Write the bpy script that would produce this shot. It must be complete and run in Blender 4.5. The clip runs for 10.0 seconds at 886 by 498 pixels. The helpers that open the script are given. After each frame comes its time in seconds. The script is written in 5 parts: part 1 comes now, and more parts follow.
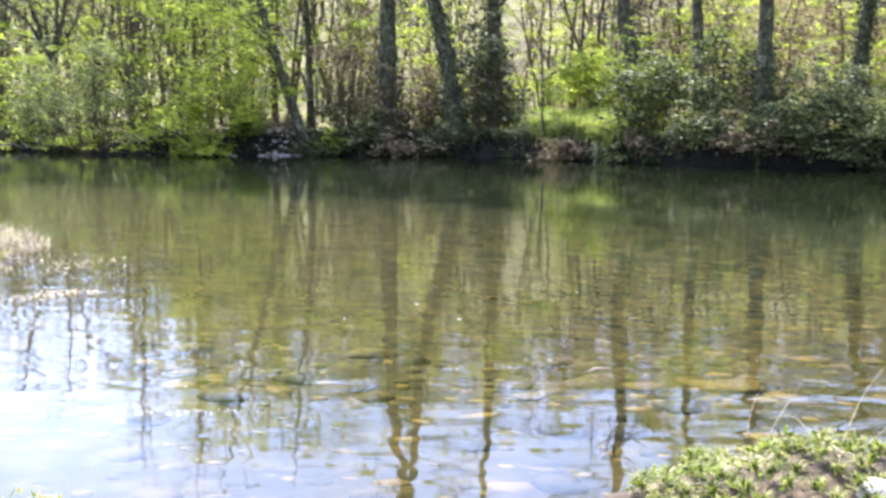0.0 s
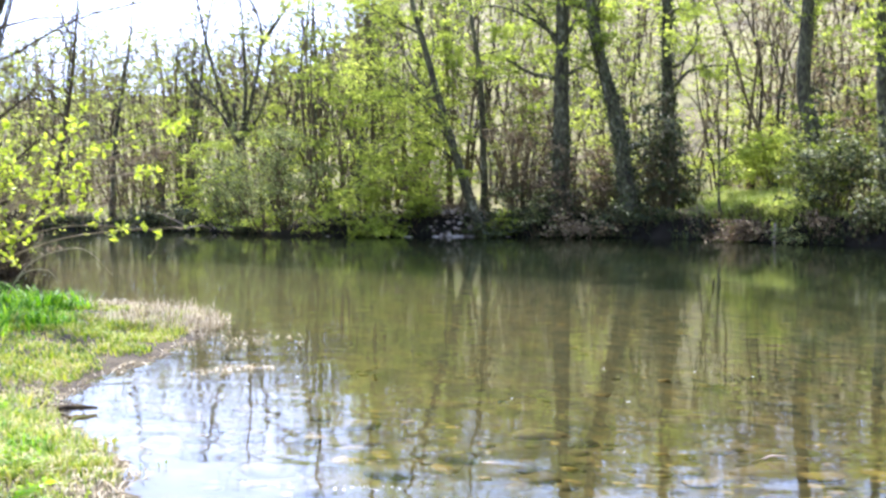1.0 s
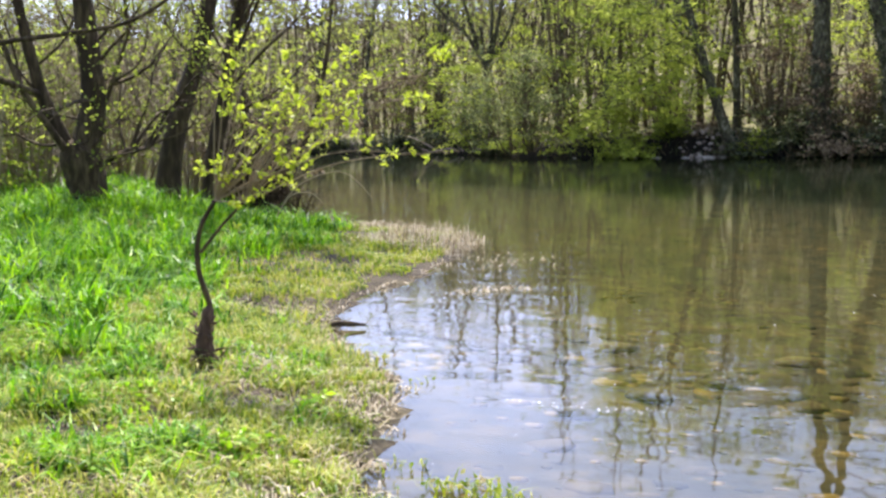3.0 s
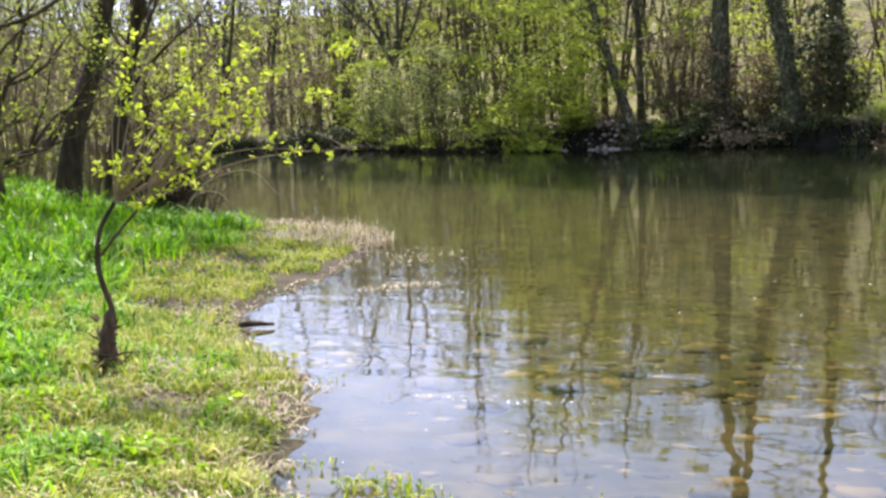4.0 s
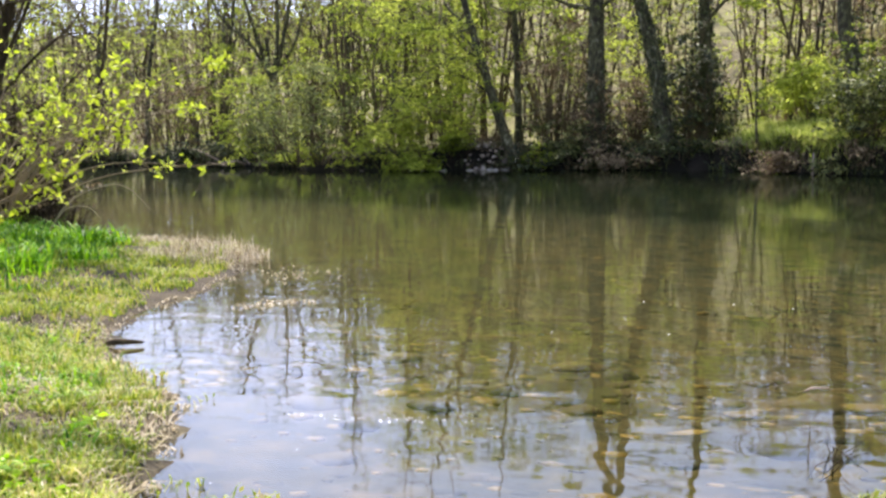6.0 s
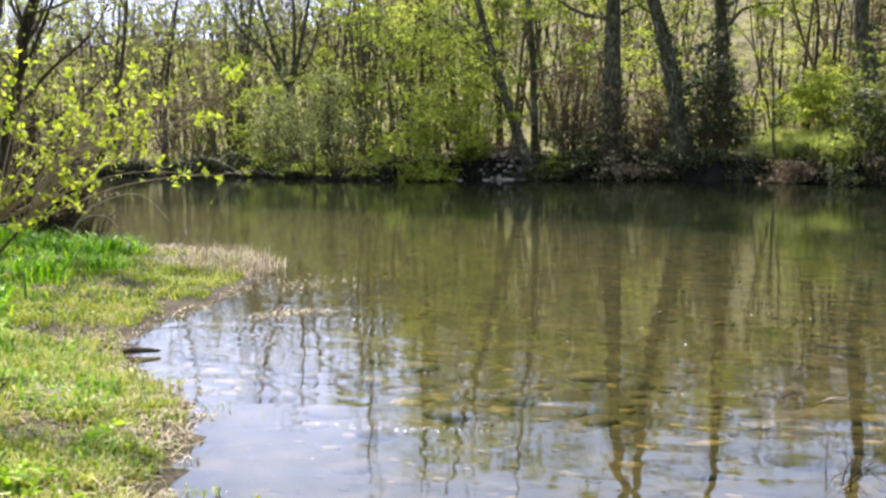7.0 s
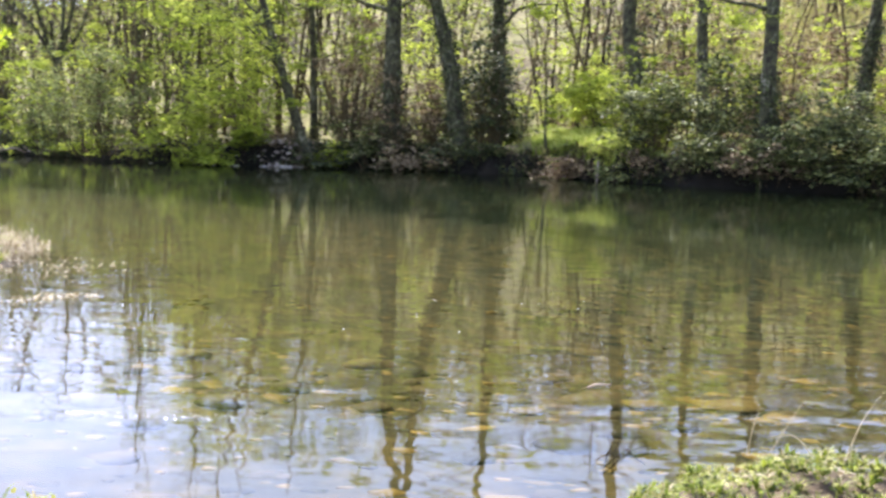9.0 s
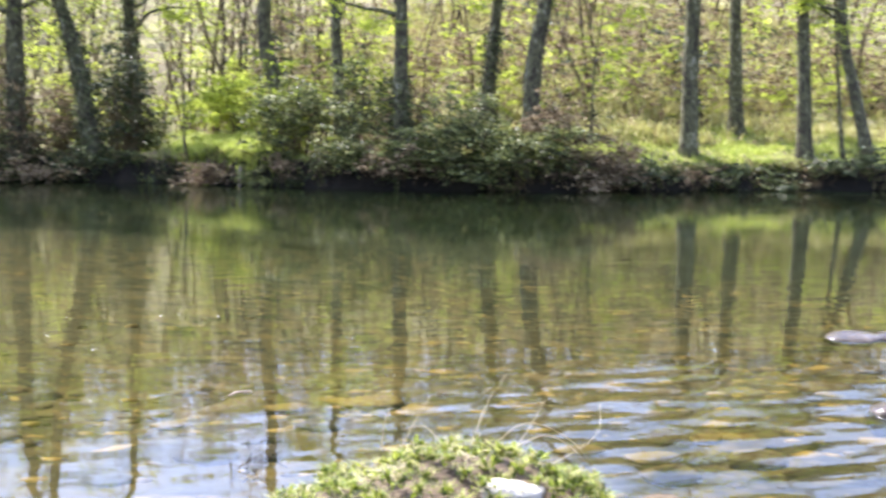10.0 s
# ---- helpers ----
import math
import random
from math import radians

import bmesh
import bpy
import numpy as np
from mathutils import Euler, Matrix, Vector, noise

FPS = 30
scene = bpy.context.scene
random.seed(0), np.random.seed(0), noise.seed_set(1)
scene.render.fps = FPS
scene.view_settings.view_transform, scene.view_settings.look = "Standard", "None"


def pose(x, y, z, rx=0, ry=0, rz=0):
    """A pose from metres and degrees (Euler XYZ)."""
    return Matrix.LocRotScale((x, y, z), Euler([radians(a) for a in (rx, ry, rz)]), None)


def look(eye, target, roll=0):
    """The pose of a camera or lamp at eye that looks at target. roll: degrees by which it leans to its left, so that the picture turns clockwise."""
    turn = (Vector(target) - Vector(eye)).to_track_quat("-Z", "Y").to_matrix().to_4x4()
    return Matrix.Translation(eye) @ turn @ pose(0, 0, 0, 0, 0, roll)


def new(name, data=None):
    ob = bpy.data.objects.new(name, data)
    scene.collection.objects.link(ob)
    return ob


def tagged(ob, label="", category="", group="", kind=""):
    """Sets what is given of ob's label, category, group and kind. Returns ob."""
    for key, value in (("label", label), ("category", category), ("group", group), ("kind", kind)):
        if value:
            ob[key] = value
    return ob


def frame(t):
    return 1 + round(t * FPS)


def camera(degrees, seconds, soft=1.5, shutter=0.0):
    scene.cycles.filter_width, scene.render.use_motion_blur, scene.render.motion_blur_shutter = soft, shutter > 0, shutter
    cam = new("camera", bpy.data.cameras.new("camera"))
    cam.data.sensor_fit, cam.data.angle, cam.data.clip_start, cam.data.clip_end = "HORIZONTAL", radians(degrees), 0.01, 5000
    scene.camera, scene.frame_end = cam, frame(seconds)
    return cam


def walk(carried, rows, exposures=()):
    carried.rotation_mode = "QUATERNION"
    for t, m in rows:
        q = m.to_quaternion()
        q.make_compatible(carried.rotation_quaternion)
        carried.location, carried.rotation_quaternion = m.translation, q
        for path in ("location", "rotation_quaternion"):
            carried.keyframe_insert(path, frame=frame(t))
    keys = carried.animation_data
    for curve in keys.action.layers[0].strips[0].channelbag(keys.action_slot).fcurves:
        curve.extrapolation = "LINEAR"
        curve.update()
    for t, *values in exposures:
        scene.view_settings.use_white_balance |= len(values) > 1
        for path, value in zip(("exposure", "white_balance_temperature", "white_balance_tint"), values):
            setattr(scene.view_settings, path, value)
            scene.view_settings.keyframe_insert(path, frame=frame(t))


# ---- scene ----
# ---- camera: a hand-held turn on the near bank, eye about 1.5 m over the grass ----
cam = camera(42.0, 10.0, 2.7, 0.3)
PATH = [
    (0.0, 0.000, 0.000, 1.750, 0.00, -7.50, 0.00),
    (0.5, 0.045, 0.020, 1.734, 4.77, -5.64, -0.40),
    (1.0, 0.048, 0.007, 1.734, 8.64, -3.43, -0.39),
    (1.5, 0.037, 0.001, 1.739, 10.11, -2.10, -0.32),
    (2.0, -0.023, -0.014, 1.740, 12.71, -5.06, -0.19),
    (2.5, -0.066, -0.045, 1.753, 20.20, -7.30, -1.08),
    (2.7, -0.068, -0.053, 1.751, 21.19, -7.15, -1.26),
    (3.8, -0.038, -0.032, 1.746, 17.23, -7.29, -2.16),
    (4.0, -0.037, -0.028, 1.747, 16.35, -7.49, -2.19),
    (4.5, -0.036, -0.026, 1.745, 14.76, -7.58, -2.06),
    (5.0, -0.023, -0.024, 1.740, 13.36, -6.93, -2.43),
    (5.5, -0.009, -0.019, 1.740, 10.81, -6.69, -1.50),
    (6.8, -0.005, -0.019, 1.742, 10.43, -6.65, -0.43),
    (7.0, -0.007, -0.022, 1.740, 11.09, -6.22, -0.90),
    (7.5, -0.008, -0.018, 1.742, 10.24, -6.14, -0.04),
    (8.0, -0.003, -0.011, 1.741, 7.81, -5.91, 0.00),
    (8.5, -0.007, -0.002, 1.725, 2.51, -6.57, 0.43),
    (9.0, -0.020, 0.018, 1.715, -0.04, -6.68, 1.52),
    (9.5, 0.028, 0.006, 1.729, -8.90, -5.74, 1.17),
    (10.0, 0.075, 0.005, 1.727, -17.40, -6.18, 0.58),
]
# seconds, place, then yaw, pitch and roll in degrees
walk(cam, [(t, pose(x, y, z, 90 + pitch, 0, yaw) @ pose(0, 0, 0, 0, 0, roll)) for t, x, y, z, yaw, pitch, roll in PATH],
     [(0.0, 1.92, 5900, 18), (0.5, 1.88, 5900, 17), (1.0, 1.8, 5900, 17), (1.5, 1.7, 6150, 16), (2.0, 1.63, 6350, 15), (2.5, 1.22, 6300, 17), (4.0, 1.2, 6600, 16), (5.5, 1.22, 6650, 15),
      (7.0, 1.22, 6650, 15), (7.5, 1.22, 6650, 15), (8.0, 1.34, 6500, 15), (8.5, 1.58, 6400, 16), (9.0, 1.65, 6300, 17), (9.5, 2.0, 6100, 18), (10.0, 2.0, 6150, 18)])

# ---- sky and sun ----
SUN_TURN, SUN_UP = 25.0, 54.0            # degrees: turned left of the river's far side, above the horizon
world = bpy.data.worlds.new("sky")
scene.world = world
world.use_nodes = True
sky = world.node_tree.nodes.new("ShaderNodeTexSky")
sky.sky_type, sky.sun_disc = "NISHITA", False
sky.sun_elevation, sky.sun_rotation = radians(SUN_UP), radians(-SUN_TURN)
sky.dust_density, sky.air_density = 0.8, 1.0
back = world.node_tree.nodes["Background"]
back.inputs["Strength"].default_value = 0.11
nodes, links = world.node_tree.nodes, world.node_tree.links
a, e = radians(SUN_TURN), radians(SUN_UP)
SUNWARD = Vector((-math.sin(a) * math.cos(e), math.cos(a) * math.cos(e), math.sin(e)))
# thin spring cloud over the blue, brighter towards the sun
where, cloud, cover, towards, glow, lift, tint, veil = (nodes.new(n) for n in ("ShaderNodeTexCoord", "ShaderNodeTexNoise", "ShaderNodeValToRGB", "ShaderNodeVectorMath", "ShaderNodeMath", "ShaderNodeMath", "ShaderNodeVectorMath", "ShaderNodeMix"))
cloud.inputs["Scale"].default_value, cloud.inputs["Detail"].default_value = 3.0, 6.0
cover.color_ramp.elements[0].position, cover.color_ramp.elements[1].position = 0.35, 0.7
cover.color_ramp.elements[0].color, cover.color_ramp.elements[1].color = (0.18, 0.18, 0.18, 1), (0.85, 0.85, 0.85, 1)
towards.operation, towards.inputs[1].default_value = "DOT_PRODUCT", SUNWARD
glow.operation, glow.inputs[1].default_value, glow.use_clamp = "MAXIMUM", 0.0, True
lift.operation, lift.inputs[1].default_value, lift.inputs[2].default_value = "MULTIPLY_ADD", 14.0, 2.2
tint.operation, tint.inputs[1].default_value = "MULTIPLY", (0.8, 0.93, 1.36)
veil.data_type = "RGBA"
links.new(where.outputs["Generated"], cloud.inputs["Vector"])
links.new(where.outputs["Generated"], towards.inputs[0])
links.new(towards.outputs["Value"], glow.inputs[0])
links.new(glow.outputs[0], lift.inputs[0])
links.new(lift.outputs[0], tint.inputs[0])
links.new(cloud.outputs[0], cover.inputs[0])
links.new(cover.outputs[0], veil.inputs[0])
links.new(sky.outputs[0], veil.inputs[6])
links.new(tint.outputs[0], veil.inputs[7])
links.new(veil.outputs[2], back.inputs["Color"])
sun = new("sun", bpy.data.lights.new("sun", "SUN"))
sun.data.energy, sun.data.angle, sun.data.color = 5.0, radians(0.6), (1.0, 0.95, 0.85)
sun.matrix_world = look(SUNWARD * 30, (0, 0, 0))


# ---- materials ----
def wire(tree, a, b):
    tree.links.new(a, b)


def ramp_of(tree, factor, colours, span=0.5):
    r = tree.nodes.new("ShaderNodeValToRGB")
    while len(r.color_ramp.elements) < len(colours):
        r.color_ramp.elements.new(0.5)
    for i, c in enumerate(colours):
        r.color_ramp.elements[i].position = 0.5 - span / 2 + span * i / (len(colours) - 1)
        r.color_ramp.elements[i].color = (*c, 1)
    wire(tree, factor, r.inputs[0])
    return r.outputs[0]


def noise_of(tree, scale, detail=4.0, stretch=(1, 1, 1)):
    place = tree.nodes.new("ShaderNodeTexCoord")
    m = tree.nodes.new("ShaderNodeMapping")
    m.inputs["Scale"].default_value = stretch
    n = tree.nodes.new("ShaderNodeTexNoise")
    n.inputs["Scale"].default_value, n.inputs["Detail"].default_value = scale, detail
    wire(tree, place.outputs["Object"], m.inputs[0])
    wire(tree, m.outputs[0], n.inputs["Vector"])
    return n.outputs[0]


def surface(name, colours, scale=3.0, rough=0.85, bump=0.3, grain=30.0, stretch=(1, 1, 1), fine=0.35, island=0.0, thin=0.0, piece=0.0, span=0.5):
    """A matt natural surface. colours: from patch to patch; fine: how much of the colour changes at the grain's scale;
    island, piece: change from leaf to leaf, from object to object; span: how far apart the colours lie (small: strong contrast); thin: the share of light that passes through."""
    m = bpy.data.materials.new(name)
    m.use_nodes = True
    tree = m.node_tree
    shader = tree.nodes["Principled BSDF"]
    shader.inputs["Roughness"].default_value = rough
    shader.inputs["Specular IOR Level"].default_value = 0.3
    coarse, small = noise_of(tree, scale, 3, stretch), noise_of(tree, grain, 5, stretch)
    mix = tree.nodes.new("ShaderNodeMix")
    mix.inputs[0].default_value = fine
    wire(tree, coarse, mix.inputs[2])
    wire(tree, small, mix.inputs[3])
    factor = mix.outputs[0]
    for amount, node, out in ((island, "ShaderNodeNewGeometry", "Random Per Island"), (piece, "ShaderNodeObjectInfo", "Random")):
        if amount:
            src, m2 = tree.nodes.new(node), tree.nodes.new("ShaderNodeMix")
            m2.inputs[0].default_value = amount
            wire(tree, factor, m2.inputs[2])
            wire(tree, src.outputs[out], m2.inputs[3])
            factor = m2.outputs[0]
    colour = ramp_of(tree, factor, colours, span)
    wire(tree, colour, shader.inputs["Base Color"])
    if bump:
        b = tree.nodes.new("ShaderNodeBump")
        b.inputs["Strength"].default_value, b.inputs["Distance"].default_value = bump, 0.03
        wire(tree, small, b.inputs["Height"])
        wire(tree, b.outputs[0], shader.inputs["Normal"])
    if thin:
        back_side, both = tree.nodes.new("ShaderNodeBsdfTranslucent"), tree.nodes.new("ShaderNodeMixShader")
        both.inputs[0].default_value = thin
        wire(tree, colour, back_side.inputs["Color"])
        wire(tree, shader.outputs[0], both.inputs[1])
        wire(tree, back_side.outputs[0], both.inputs[2])
        wire(tree, both.outputs[0], tree.nodes["Material Output"].inputs[0])
    return m


def water_surface():
    m = bpy.data.materials.new("river_water")
    m.use_nodes = True
    tree = m.node_tree
    tree.nodes.remove(tree.nodes["Principled BSDF"])
    clear, gloss, both, fresnel = (tree.nodes.new(n) for n in ("ShaderNodeBsdfTransparent", "ShaderNodeBsdfGlossy", "ShaderNodeMixShader", "ShaderNodeFresnel"))
    clear.inputs[0].default_value = (0.62, 0.62, 0.48, 1)
    # finely ruffled out on the river, smooth near the shore
    spot, split, ruffled = (tree.nodes.new(n) for n in ("ShaderNodeTexCoord", "ShaderNodeSeparateXYZ", "ShaderNodeMapRange"))
    for socket, value in zip(("From Min", "From Max", "To Min", "To Max"), (6.0, 22.0, 0.025, 0.062)):
        ruffled.inputs[socket].default_value = value
    wire(tree, spot.outputs["Object"], split.inputs[0])
    wire(tree, split.outputs[1], ruffled.inputs["Value"])
    wire(tree, ruffled.outputs[0], gloss.inputs["Roughness"])
    fresnel.inputs[0].default_value = 1.56
    swell, ripple = noise_of(tree, 1.2, 2, (0.7, 1.4, 1)), noise_of(tree, 5.0, 3, (0.34, 1.5, 1))
    # broad eddies under the ripples
    eddy, stir = noise_of(tree, 2.3, 1, (0.75, 1.25, 1)), tree.nodes.new("ShaderNodeMath")
    stir.operation, stir.inputs[1].default_value = "MULTIPLY_ADD", 0.9
    wire(tree, eddy, stir.inputs[0])
    wire(tree, swell, stir.inputs[2])
    add = tree.nodes.new("ShaderNodeMath")
    add.operation = "MULTIPLY_ADD"
    add.inputs[1].default_value = 0.085
    wire(tree, ripple, add.inputs[0])
    wire(tree, stir.outputs[0], add.inputs[2])
    b = tree.nodes.new("ShaderNodeBump")
    b.inputs["Strength"].default_value, b.inputs["Distance"].default_value = 1.0, 0.007
    # livelier water where the stream runs over the rocks
    place, away, lively = (tree.nodes.new(n) for n in ("ShaderNodeTexCoord", "ShaderNodeVectorMath", "ShaderNodeMapRange"))
    away.operation, away.inputs[1].default_value = "DISTANCE", (3.6, 5.2, 0)
    for socket, value in zip(("From Min", "From Max", "To Min", "To Max"), (0.6, 2.6, 0.05, 0.0042)):
        lively.inputs[socket].default_value = value
    wire(tree, place.outputs["Object"], away.inputs[0])
    wire(tree, away.outputs["Value"], lively.inputs["Value"])
    smoother, lower = tree.nodes.new("ShaderNodeMapRange"), tree.nodes.new("ShaderNodeMath")
    for socket, value in zip(("From Min", "From Max", "To Min", "To Max"), (9.0, 18.0, 1.0, 0.45)):
        smoother.inputs[socket].default_value = value
    lower.operation = "MULTIPLY"
    wire(tree, split.outputs[1], smoother.inputs["Value"])
    wire(tree, lively.outputs[0], lower.inputs[0])
    wire(tree, smoother.outputs[0], lower.inputs[1])
    wire(tree, lower.outputs[0], b.inputs["Distance"])
    wire(tree, add.outputs[0], b.inputs["Height"])
    wire(tree, b.outputs[0], gloss.inputs["Normal"])
    wire(tree, b.outputs[0], fresnel.inputs["Normal"])
    wire(tree, fresnel.outputs[0], both.inputs[0])
    silt, body = tree.nodes.new("ShaderNodeBsdfDiffuse"), tree.nodes.new("ShaderNodeMixShader")
    silt.inputs[0].default_value = (0.13, 0.215, 0.08, 1)
    # the deeper the water, the more its green silt hides the bed
    cloudy = tree.nodes.new("ShaderNodeMapRange")
    for socket, value in zip(("From Min", "From Max", "To Min", "To Max"), (7.0, 20.0, 0.018, 0.045)):
        cloudy.inputs[socket].default_value = value
    wire(tree, split.outputs[1], cloudy.inputs["Value"])
    wire(tree, cloudy.outputs[0], body.inputs[0])
    wire(tree, clear.outputs[0], body.inputs[1])
    wire(tree, silt.outputs[0], body.inputs[2])
    wire(tree, body.outputs[0], both.inputs[1])
    wire(tree, gloss.outputs[0], both.inputs[2])
    wire(tree, both.outputs[0], tree.nodes["Material Output"].inputs[0])
    return m


WATER = water_surface()
BED = surface("river_bed_gravel", [(0.018, 0.014, 0.006), (0.07, 0.052, 0.02), (0.19, 0.13, 0.045)], 2.6, 0.7, 0.4, 9.0, fine=0.4, span=0.34)
# dark silt; light lost in deep water is also put into this colour
DEEP_BED = surface("deep_bed_silt_dimmed", [(0.006, 0.007, 0.004), (0.015, 0.016, 0.008), (0.03, 0.028, 0.012)], 0.6, 0.8, 0.5, 5.0)
NEAR_SOIL = surface("trodden_grassy_soil", [(0.012, 0.009, 0.005), (0.05, 0.037, 0.02), (0.085, 0.07, 0.032)], 2.2, 0.95, 0.8, 25.0, span=0.4)
# near-black: the shade under the bank's lip is put into the colour
BANK_EARTH = surface("bank_earth_shaded", [(0.003, 0.0025, 0.0015), (0.008, 0.006, 0.003), (0.02, 0.015, 0.008)], 1.2, 0.95, 1.0, 9.0)
FAR_SOIL = surface("dry_grass_and_litter", [(0.04, 0.032, 0.016), (0.12, 0.1, 0.05), (0.2, 0.19, 0.07), (0.17, 0.13, 0.08)], 0.5, 0.95, 0.7, 8.0, span=0.4)
STONE = surface("algae_cobble", [(0.035, 0.028, 0.016), (0.12, 0.082, 0.036), (0.22, 0.155, 0.08)], 2.5, 0.6, 0.4, 18.0, piece=0.5)
PALE_STONE = surface("pale_limestone", [(0.2, 0.175, 0.135), (0.36, 0.33, 0.28), (0.52, 0.48, 0.42)], 7.0, 0.9, 0.9, 25.0, span=0.4)
BROWN_STONE = surface("brown_river_rock", [(0.022, 0.015, 0.008), (0.075, 0.05, 0.026), (0.17, 0.125, 0.072)], 5.0, 0.8, 0.9, 22.0, span=0.4)
BARK = surface("grey_bark", [(0.012, 0.01, 0.006), (0.05, 0.043, 0.028), (0.1, 0.1, 0.045), (0.3, 0.28, 0.21)], 4.0, 0.95, 1.0, 16.0, (1, 1, 0.4), 0.6, span=0.36)
WILLOW_BARK = surface("brown_willow_bark", [(0.012, 0.008, 0.004), (0.05, 0.035, 0.017), (0.15, 0.112, 0.054)], 3.0, 0.95, 1.0, 16.0, (1, 1, 0.25), 0.6, span=0.4)
TWIG = surface("bare_twigs", [(0.022, 0.016, 0.007), (0.075, 0.056, 0.026), (0.19, 0.15, 0.08)], 1.5, 0.9, 0.0, 8.0, island=0.5)
# lighter copies of TWIG: sunlight on the twigs is put into their colour
SUNNY_TWIG = surface("sunlit_brown_twigs", [(0.07, 0.052, 0.03), (0.2, 0.155, 0.09), (0.38, 0.31, 0.2)], 1.5, 0.9, 0.0, 8.0, island=0.5)
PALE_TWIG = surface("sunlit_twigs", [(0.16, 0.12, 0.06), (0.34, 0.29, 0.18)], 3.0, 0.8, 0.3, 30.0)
WET_STONE = surface("dark_wet_rock", [(0.02, 0.016, 0.012), (0.06, 0.045, 0.03), (0.11, 0.085, 0.06)], 5.0, 0.18, 0.4, 20.0)
DRIFT = surface("bleached_driftwood", [(0.2, 0.15, 0.115), (0.45, 0.37, 0.31)], 4.0, 0.9, 0.5, 25.0, (1, 1, 0.4))
LEAF_FRESH = surface("fresh_spring_leaves", [(0.14, 0.185, 0.023), (0.32, 0.39, 0.05), (0.53, 0.58, 0.11)], 1.1, 0.75, 0, 6.0, fine=0.15, island=0.22, thin=0.64, piece=0.22, span=0.38)
LEAF_BUD = surface("yellow_green_new_leaves", [(0.3, 0.4, 0.02), (0.45, 0.55, 0.03), (0.55, 0.6, 0.08)], 4.0, 0.45, 0, 20.0, island=0.5, thin=0.5)
LEAF_GREY = surface("grey_green_willow_leaves", [(0.05, 0.06, 0.02), (0.15, 0.18, 0.055), (0.34, 0.37, 0.14)], 1.3, 0.8, 0, 6.0, fine=0.2, island=0.3, thin=0.5, span=0.4)
# shade is put into this leaf colour; the real ivy shares it
LEAF_DARK = surface("ivy_and_shaded_leaves", [(0.01, 0.014, 0.006), (0.035, 0.048, 0.016), (0.15, 0.18, 0.055)], 1.4, 0.5, 0, 8.0, island=0.4, thin=0.18)
# lighter copy of LEAF_DARK, for growth that stands in more light
LEAF_DARK_LIT = surface("dark_leaves_lit", [(0.018, 0.024, 0.009), (0.075, 0.095, 0.026), (0.34, 0.36, 0.12)], 1.4, 0.5, 0, 8.0, island=0.45, thin=0.3, span=0.45)
LEAF_DRY = surface("dry_brown_leaves", [(0.06, 0.04, 0.024), (0.17, 0.12, 0.065), (0.36, 0.29, 0.17)], 1.4, 0.8, 0, 8.0, island=0.5, thin=0.3, span=0.45)
LEAF_WOOD = surface("mixed_wood_leaves", [(0.14, 0.105, 0.055), (0.13, 0.14, 0.034), (0.32, 0.37, 0.065), (0.25, 0.29, 0.06), (0.22, 0.165, 0.1)], 0.35, 0.6, 0, 3.0, fine=0.3, island=0.25, thin=0.55, span=0.42)
LEAF_BARE = surface("brown_far_twigs", [(0.06, 0.045, 0.026), (0.14, 0.108, 0.06), (0.19, 0.17, 0.06)], 0.15, 0.7, 0, 3.0, fine=0.2, island=0.4, thin=0.4)
GRASS_LUSH = surface("lush_grass", [(0.022, 0.085, 0.002), (0.125, 0.34, 0.003), (0.35, 0.58, 0.011)], 2.2, 0.45, 0, 10.0, island=0.45, thin=0.48, span=0.42)
GRASS_SHORT = surface("thin_spring_grass", [(0.055, 0.11, 0.005), (0.2, 0.31, 0.01), (0.43, 0.47, 0.035), (0.5, 0.41, 0.18)], 1.8, 0.55, 0, 6.0, island=0.4, thin=0.42, span=0.4)
GRASS_DRY = surface("dead_grass", [(0.13, 0.095, 0.05), (0.4, 0.33, 0.2), (0.66, 0.58, 0.42)], 1.5, 0.8, 0, 10.0, island=0.55, thin=0.3)
GRASS_FAR = surface("bank_grass", [(0.13, 0.18, 0.03), (0.29, 0.37, 0.06), (0.46, 0.5, 0.13)], 0.5, 0.6, 0, 5.0, island=0.45, thin=0.4)


# ---- shapes ----
class Shape:
    """Collects points and faces for one mesh."""

    def __init__(self):
        self.points, self.faces, self.count = [], [], 0

    def add(self, points, faces):
        self.points.append(np.asarray(points, float).reshape(-1, 3))
        self.faces.append(np.asarray(faces, int) + self.count)
        self.count += len(self.points[-1])

    def data(self, name, material, smooth=False):
        me = bpy.data.meshes.new(name)
        points = np.concatenate(self.points)
        loops = np.concatenate([f.ravel() for f in self.faces])
        sizes = np.concatenate([np.full(len(f), f.shape[1]) for f in self.faces])
        me.vertices.add(len(points))
        me.vertices.foreach_set("co", points.ravel())
        me.loops.add(len(loops))
        me.loops.foreach_set("vertex_index", loops)
        me.polygons.add(len(sizes))
        me.polygons.foreach_set("loop_start", np.concatenate(([0], np.cumsum(sizes)[:-1])))
        me.polygons.foreach_set("use_smooth", np.full(len(sizes), smooth))
        me.update(calc_edges=True)
        for one in material if isinstance(material, list) else [material]:
            me.materials.append(one)
        return me


def part(name, shape, material, parent=None, label="", smooth=True):
    ob = new(name, shape.data(name, material, smooth))
    ob.parent = parent
    return tagged(ob, label)


def thing(name, place, label, category, group="", kind=""):
    ob = new(name)
    ob.location, ob.empty_display_size = place, 0.2
    return tagged(ob, label, category, group, kind)


def unit(v):
    return v / np.maximum(np.linalg.norm(v, axis=-1, keepdims=True), 1e-9)


